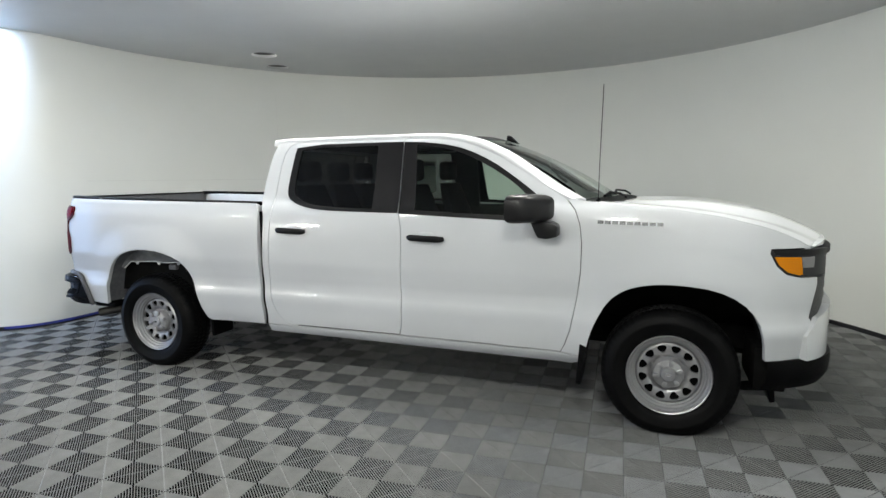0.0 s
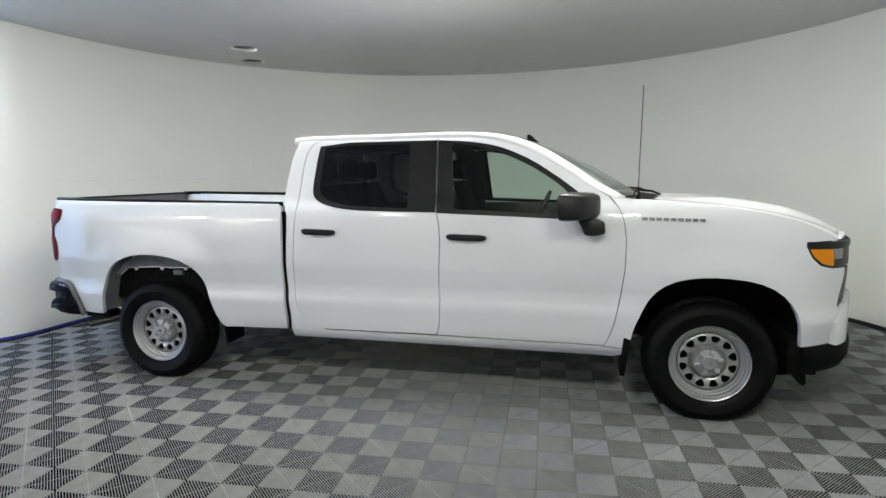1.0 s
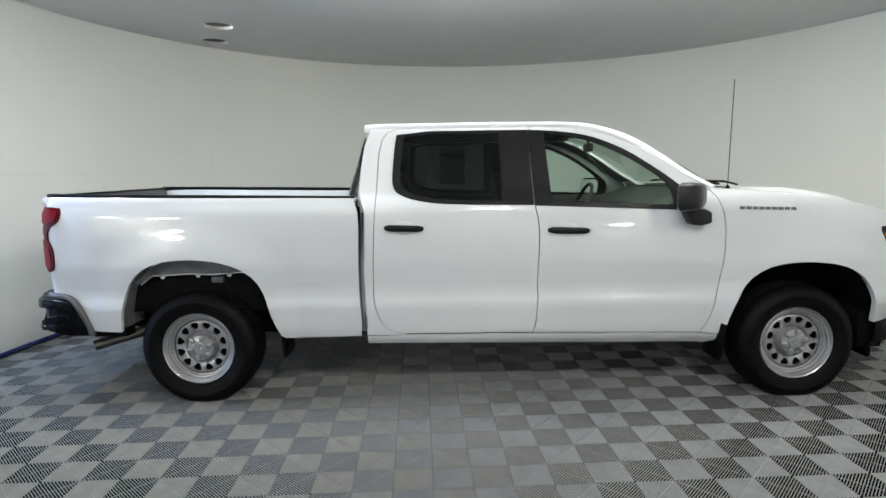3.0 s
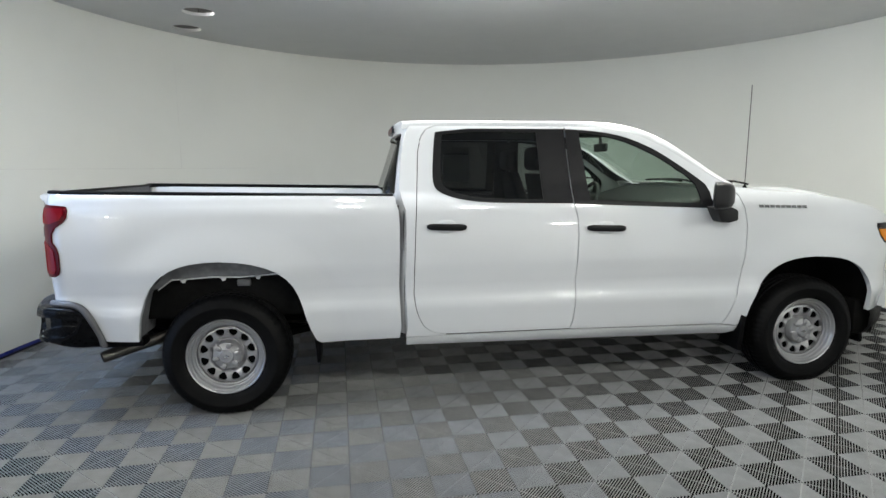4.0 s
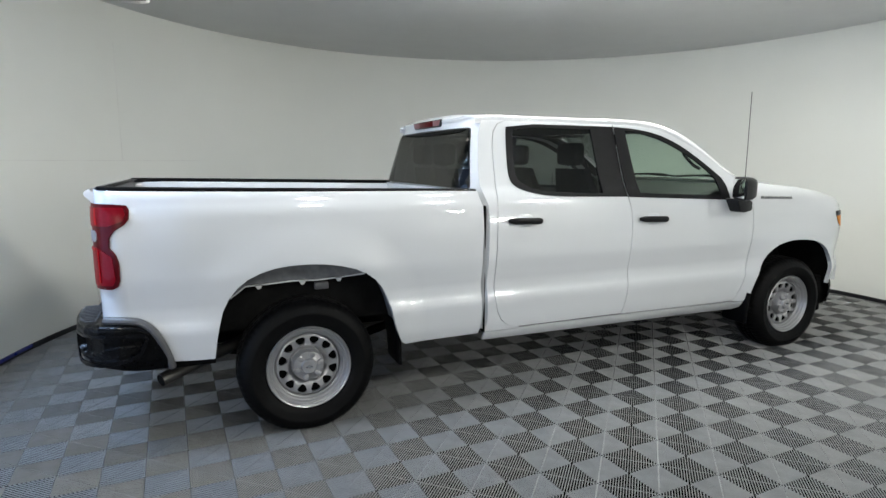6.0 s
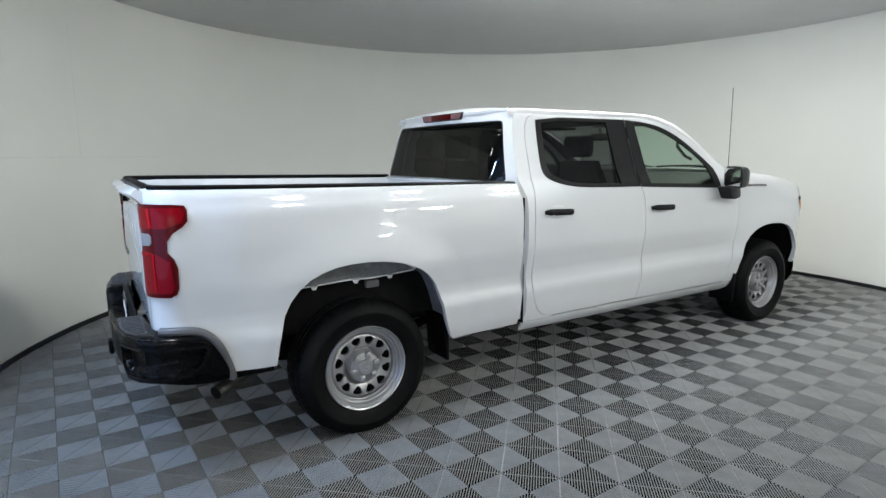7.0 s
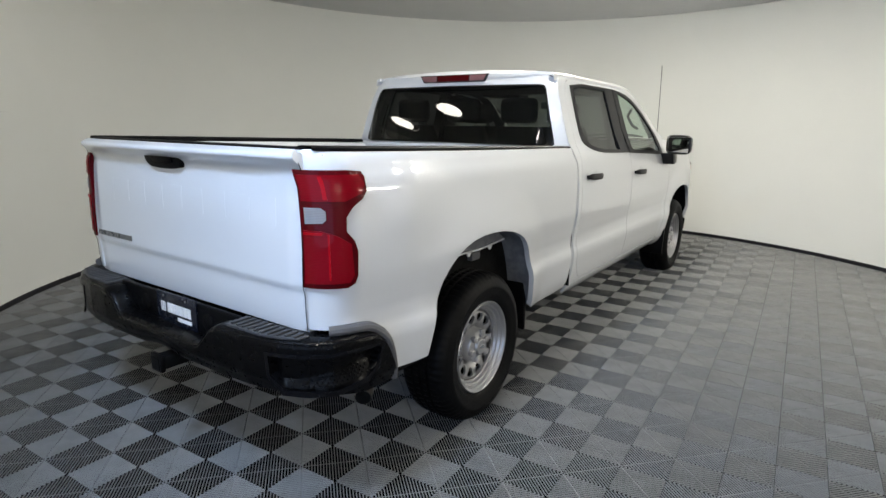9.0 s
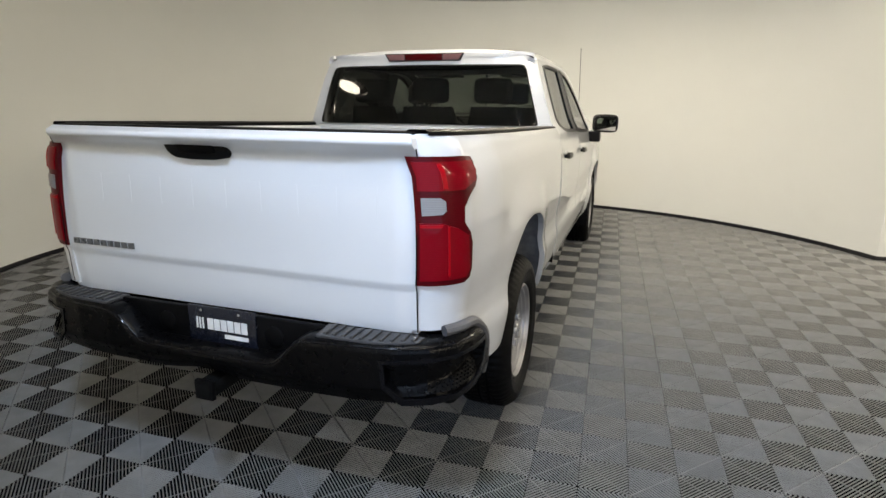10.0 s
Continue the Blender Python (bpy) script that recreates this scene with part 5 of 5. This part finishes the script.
# ---- front end ----
def front_face(s, z):
    """The nose: s runs across from the truck's right to its left."""
    y = s
    k = abs(y) / 0.86
    return Vector((4.885 - 0.145 * k ** 2.4 - 0.10 * k ** 8, y, z))


def nose(name, outline, mat, lift, label="", parent=None, thick=0.03):
    return skin(name, front_face, outline, [], mat, parent or truck, -1, 0.05, thick, lift, label)


grille = nose("grille", [(-0.70, 0.78), (0.70, 0.78), (0.74, 0.98), (0.74, 1.12), (-0.74, 1.12), (-0.74, 0.98)], BLACK, -0.035, "black grille with horizontal bars")
for i in range(5):
    z = 0.82 + 0.062 * i
    nose("grille_bar", [(-0.68, z), (0.68, z), (0.68, z + 0.022), (-0.68, z + 0.022)], GREY_PLASTIC, 0.0, parent=grille)
nose("grille_crossbar", [(-0.70, 1.086), (0.70, 1.086), (0.70, 1.122), (-0.70, 1.122)], GREY_PLASTIC, 0.008, parent=grille)
nose("hood_lip", rounded([(-0.78, 1.130), (0.78, 1.130), (0.74, 1.150), (0.52, 1.166), (-0.52, 1.166), (-0.74, 1.150)], True, 1), PAINT, -0.016, "white front lip of the hood")
nose("grille_brow", rounded([(-0.845, 1.088), (0.845, 1.088), (0.845, 1.128), (-0.845, 1.128)], True, 1), BLACK, 0.016, "black bar across the nose between the headlamps", thick=0.05)
nose("front_bumper", [(-0.83, 0.50), (0.83, 0.50), (0.84, 0.64), (0.78, 0.74), (0.60, 0.785), (-0.60, 0.785), (-0.78, 0.74), (-0.84, 0.64)], PAINT, 0.036, "white upper front bumper", thick=0.05)
for side in SIDES:
    hl = skin("headlamp", cab_side, HEADLAMP, [], LAMP_BLACK, truck, side, 0.03, 0.05, -0.004, "headlamp with an amber corner lens")
    skin("amber_lens", cab_side, [(4.494, 1.092), (4.519, 1.046), (4.570, 1.008), (4.636, 0.991), (4.658, 0.994), (4.645, 1.089)], [], AMBER, hl, side, 0.03, 0.004, 0.004, "amber corner lens")
    skin("clear_lens", cab_side, [(4.662, 1.030), (4.74, 1.030), (4.745, 1.088), (4.650, 1.089)], [], CLEAR, hl, side, 0.03, 0.004, 0.003)
    skin("lamp_brow", cab_side, [(4.482, 1.130), (4.494, 1.104), (4.54, 1.098), (4.86, 1.096), (4.88, 1.130)], [], TRIM_BLACK, hl, side, 0.03, 0.004, 0.006)
    skin("lower_intake", cab_side, [(4.79, 0.965), (4.90, 0.968), (4.90, 0.80), (4.80, 0.72), (4.72, 0.62), (4.755, 0.80)], [], FIN_GREY, truck, side, 0.04, 0.04, -0.006, "dark grey air intake fin")
# black lower bumper wraps round the corners
rows = []
line = [(cab_side(s, 0.50).x, -cab_side(s, 0.50).y) for s in [4.475 + 0.04 * i for i in range(16)]]
line += [(4.885 - 0.05 * (y / 0.5) ** 2, y) for y in (0.42, 0.30, 0.15, 0.0)]
full = line + [(x, -y) for x, y in line[::-1][1:]]
for x, y in full:
    x += 0.040 * sstep(4.60, 4.86, x)
    rows.append([(x - 0.02, y * 0.985, 0.505), (x + 0.014, y * 1.006, 0.500), (x + 0.018, y * 1.008, 0.47), (x + 0.012, y * 1.004, 0.385), (x - 0.02, y * 0.985, 0.325), (x - 0.08, y * 0.93, 0.300), (x - 0.25, y * 0.85, 0.300)])
bm = sheet(rows)
bmesh.ops.recalc_face_normals(bm, faces=bm.faces)
low = part("lower_bumper", bm, BLACK, truck, "black plastic lower front bumper")
for side in SIDES:
    a, b = sorted((side * 0.66, side * 0.84))
    a2, b2 = sorted((side * 0.44, side * 0.875))
    part("bumper_end_liner", box_bm(4.435, 4.60, a2, b2, 0.31, 0.56, bevel=0.01), UNDER, low)
    part("air_deflector", prism([(4.50, 0.36), (4.55, 0.36), (4.562, 0.235), (4.535, 0.225)], "y", a, b, 0.006), BLACK, low)

# ---- cabin ----
part("headliner", box_bm(1.17, 2.68, -0.70, 0.70, 1.79, 1.80), HEADLINER, truck)
part("cabin_floor", box_bm(1.15, 3.45, -0.88, 0.88, 0.60, 0.63), DASH, truck)


def seat(x, y, wide, label):
    t = new("seat")
    t.parent = truck
    t.matrix_parent_inverse = truck.matrix_world.inverted()
    t.location = (x, y, 0.62)
    bpy.context.view_layer.update()
    tagged(t, label)
    part("cushion", box_bm(x - 0.05, x + 0.46, y - wide, y + wide, 0.80, 0.97, bevel=0.05, seg=3), CLOTH, t)
    rows = []
    for k in range(11):
        f = k / 10
        z, xb = 0.92 + 0.57 * f, x - 0.02 - 0.16 * f
        w = wide * (1 - 0.28 * max(0, f - 0.55) / 0.45)
        th = 0.075 - 0.025 * f
        ring = []
        for j in range(16):
            a = 2 * math.pi * j / 16
            ring.append((xb + th * math.copysign(abs(math.cos(a)) ** 0.6, math.cos(a)), y + w * math.copysign(abs(math.sin(a)) ** 0.4, math.sin(a)), z))
        rows.append(ring + [ring[0]])
    bm = sheet(rows)
    bmesh.ops.remove_doubles(bm, verts=bm.verts, dist=1e-5)
    bmesh.ops.holes_fill(bm, edges=bm.edges)
    bmesh.ops.recalc_face_normals(bm, faces=bm.faces)
    part("backrest", bm, CLOTH, t)
    part("headrest", box_bm(x - 0.245, x - 0.145, y - 0.135, y + 0.135, 1.515, 1.685, bevel=0.04, seg=3), CLOTH, t)
    part("headrest_post", tube([(x - 0.19, y - 0.05, 1.50), (x - 0.195, y - 0.05, 1.60)], 0.007, 6), CHROME, t)
    part("headrest_post", tube([(x - 0.19, y + 0.05, 1.50), (x - 0.195, y + 0.05, 1.60)], 0.007, 6), CHROME, t)


for y in (-0.40, 0.40):
    seat(2.33, y, 0.26, "dark cloth front seat with a headrest")
for y in (-0.46, 0.0, 0.46):
    seat(1.44, y, 0.225, "dark cloth rear seat with a headrest")
part("dashboard", prism(rounded([(2.98, 0.80), (2.98, 1.12), (3.04, 1.25), (3.18, 1.30), (3.38, 1.355), (3.50, 1.375), (3.54, 1.36), (3.54, 0.80)], True, 1), "y", -0.80, 0.80, 0.02), DASH, truck, "dark dashboard")
bm = lathe([(0.172, 0.0), (0.180, 0.012), (0.190, 0.016), (0.200, 0.012), (0.205, 0.0), (0.200, -0.012), (0.190, -0.016), (0.180, -0.012)], 40, closed=True)
box(bm, -0.185, 0.185, -0.012, 0.012, -0.03, 0.03, bevel=0.01)
box(bm, -0.028, 0.028, -0.012, 0.012, -0.185, 0.0, bevel=0.01)
bmesh.ops.rotate(bm, verts=bm.verts, matrix=Matrix.Rotation(radians(90), 3, "Z"))
bmesh.ops.rotate(bm, verts=bm.verts, matrix=Matrix.Rotation(radians(24), 3, "Y"))
bmesh.ops.translate(bm, verts=bm.verts, vec=(2.86, 0.40, 1.22))
part("steering_wheel", bm, DASH, truck, "black steering wheel")
part("steering_column", tube([(2.87, 0.40, 1.21), (3.10, 0.40, 1.10)], 0.045, 10), DASH, truck)
part("rear_view_mirror", box_bm(2.80, 2.825, -0.12, 0.12, 1.66, 1.725, bevel=0.01), DASH, truck)
part("mirror_stalk", tube([(2.82, 0, 1.70), (2.80, 0, 1.80)], 0.012, 6), DASH, truck)
for k in (-1, 1):
    part("sun_visor", box_bm(2.50, 2.70, k * 0.40 - 0.2, k * 0.40 + 0.2, 1.762, 1.782, bevel=0.006), HEADLINER, truck)
for side in SIDES:
    # inner faces of doors and belt pillars seen through the glass
    a, b = sorted((side * 0.845, side * 0.875))
    part("door_card", box_bm(1.24, 3.36, a, b, 0.62, 1.285, bevel=0.01), DASH, truck)
    rows = [[(2.10, side * y, z), (2.30, side * y, z)] for y, z in ((0.855, 1.26), (0.79, 1.55), (0.735, 1.76))]
    part("pillar_trim", solid_sheet(rows, (0, side * -0.03, 0)), DASH, truck)
    part("grab_handle", tube([(2.98, side * 0.70, 1.66), (3.02, side * 0.66, 1.60), (3.10, side * 0.68, 1.52), (3.14, side * 0.72, 1.49)], 0.013, 8), DASH, truck)
# paper sheet behind the far rear glass
part("window_sheet", box_bm(1.62, 1.86, 0.80, 0.803, 1.40, 1.70), PAPER, truck, "paper sheet behind the rear side glass")

# ---- floor tiles ----
QUAD, TURN_DEG, RIBS = 0.199, 2.8, 22
GRID_C, GRID_S = math.cos(radians(TURN_DEG)), math.sin(radians(TURN_DEG))
# the star nodes of the pattern: (u + v) / 2 and (u - v) / 2 whole after this shift, in quads
GRID_U, GRID_V = 0.4906 + 0.0381, 0.4906 - 0.0381


def tile_geometry():
    """One tile of two by two ribbed squares: each square's ribs run along one diagonal, a low bar along the other."""
    verts, faces = [], []
    pitch = QUAD * math.sqrt(2) / RIBS
    top, foot, ease, deep = pitch * 0.10, pitch * 0.33, 0.0028, 0.0058
    reach = (QUAD / 2 - 0.0010) * math.sqrt(2)
    k = 1 / math.sqrt(2)
    for i in (0, 1):
        for j in (0, 1):
            cx, cy = (i + 0.5) * QUAD, (j + 0.5) * QUAD
            s = 1 if (i + j) % 2 == 0 else -1      # low bar along (1, s), ribs along (1, -s)

            def at(along, across, z):
                return (cx + k * along + k * across, cy - s * k * along + s * k * across, z)

            for r in range(RIBS):
                c = (r + 0.5 - RIBS / 2) * pitch
                profile = [(c - foot / 2, -deep), (c - foot / 2, -ease), (c - top / 2, 0.0), (c + top / 2, 0.0), (c + foot / 2, -ease), (c + foot / 2, -deep)]
                for way in (-1, 1):
                    n = len(verts)
                    for o, z in profile:
                        verts.append(at(way * 0.0028, o, z))
                        verts.append(at(way * max(0.003, reach - abs(o)), o, z))
                    for q in range(5):
                        f = (n + 2 * q, n + 2 * q + 1, n + 2 * q + 3, n + 2 * q + 2)
                        faces.append(f if way * s > 0 else f[::-1])
                    cap = tuple(n + 2 * q for q in range(6))
                    faces.append(cap if way * s < 0 else cap[::-1])
            n = len(verts)
            for along in (-0.0028, 0.0028):
                for across in (-reach + 0.003, reach - 0.003):
                    verts.append(at(along, across, -0.0052))
            f = (n, n + 1, n + 3, n + 2)
            faces.append(f if s < 0 else f[::-1])
    return verts, faces


tile_verts, tile_faces = tile_geometry()
tile_mesh = bpy.data.meshes.new("tile")
tile_mesh.from_pydata(tile_verts, [], tile_faces)
tile_mesh.materials.append(TILE)
rest_v, rest_f = [], []


def tile_at(u, v):
    return (GRID_C * u - GRID_S * v, GRID_S * u + GRID_C * v)


near = []
for a in range(-20, 40):
    for b in range(-30, 30):
        u, v = (GRID_U + 2 * a) * QUAD, (GRID_V + 2 * b) * QUAD
        cx, cy = tile_at(u + QUAD, v + QUAD)
        d = math.hypot(cx - ROOM_X, cy - ROOM_Y)
        # past the open side the floor goes on a little way
        if d < ROOM_R + 0.27 or (d < ROOM_R + 1.6 and (cx + cy < -2.2 or cy < -3.9)):
            near.append((math.hypot(cx - 0.6, cy + 1.9), u, v))
near.sort()
for k, (d, u, v) in enumerate(near):
    x, y = tile_at(u, v)
    if k < 300:
        ob = new("tile", tile_mesh)
        ob.matrix_world = pose(x, y, 0, 0, 0, TURN_DEG)
        ob.parent = floor
    else:
        n = len(rest_v)
        rest_v.extend([(x + GRID_C * p - GRID_S * q, y + GRID_S * p + GRID_C * q, r) for p, q, r in tile_verts])
        rest_f.extend([tuple(n + i for i in f) for f in tile_faces])
rest = bpy.data.meshes.new("tile_field")
rest.from_pydata(rest_v, [], rest_f)
rest.materials.append(TILE)
rest_ob = new("tile_field", rest)
rest_ob.parent = floor
tagged(rest_ob, "grey ribbed plastic floor tiles", kind="stuff")
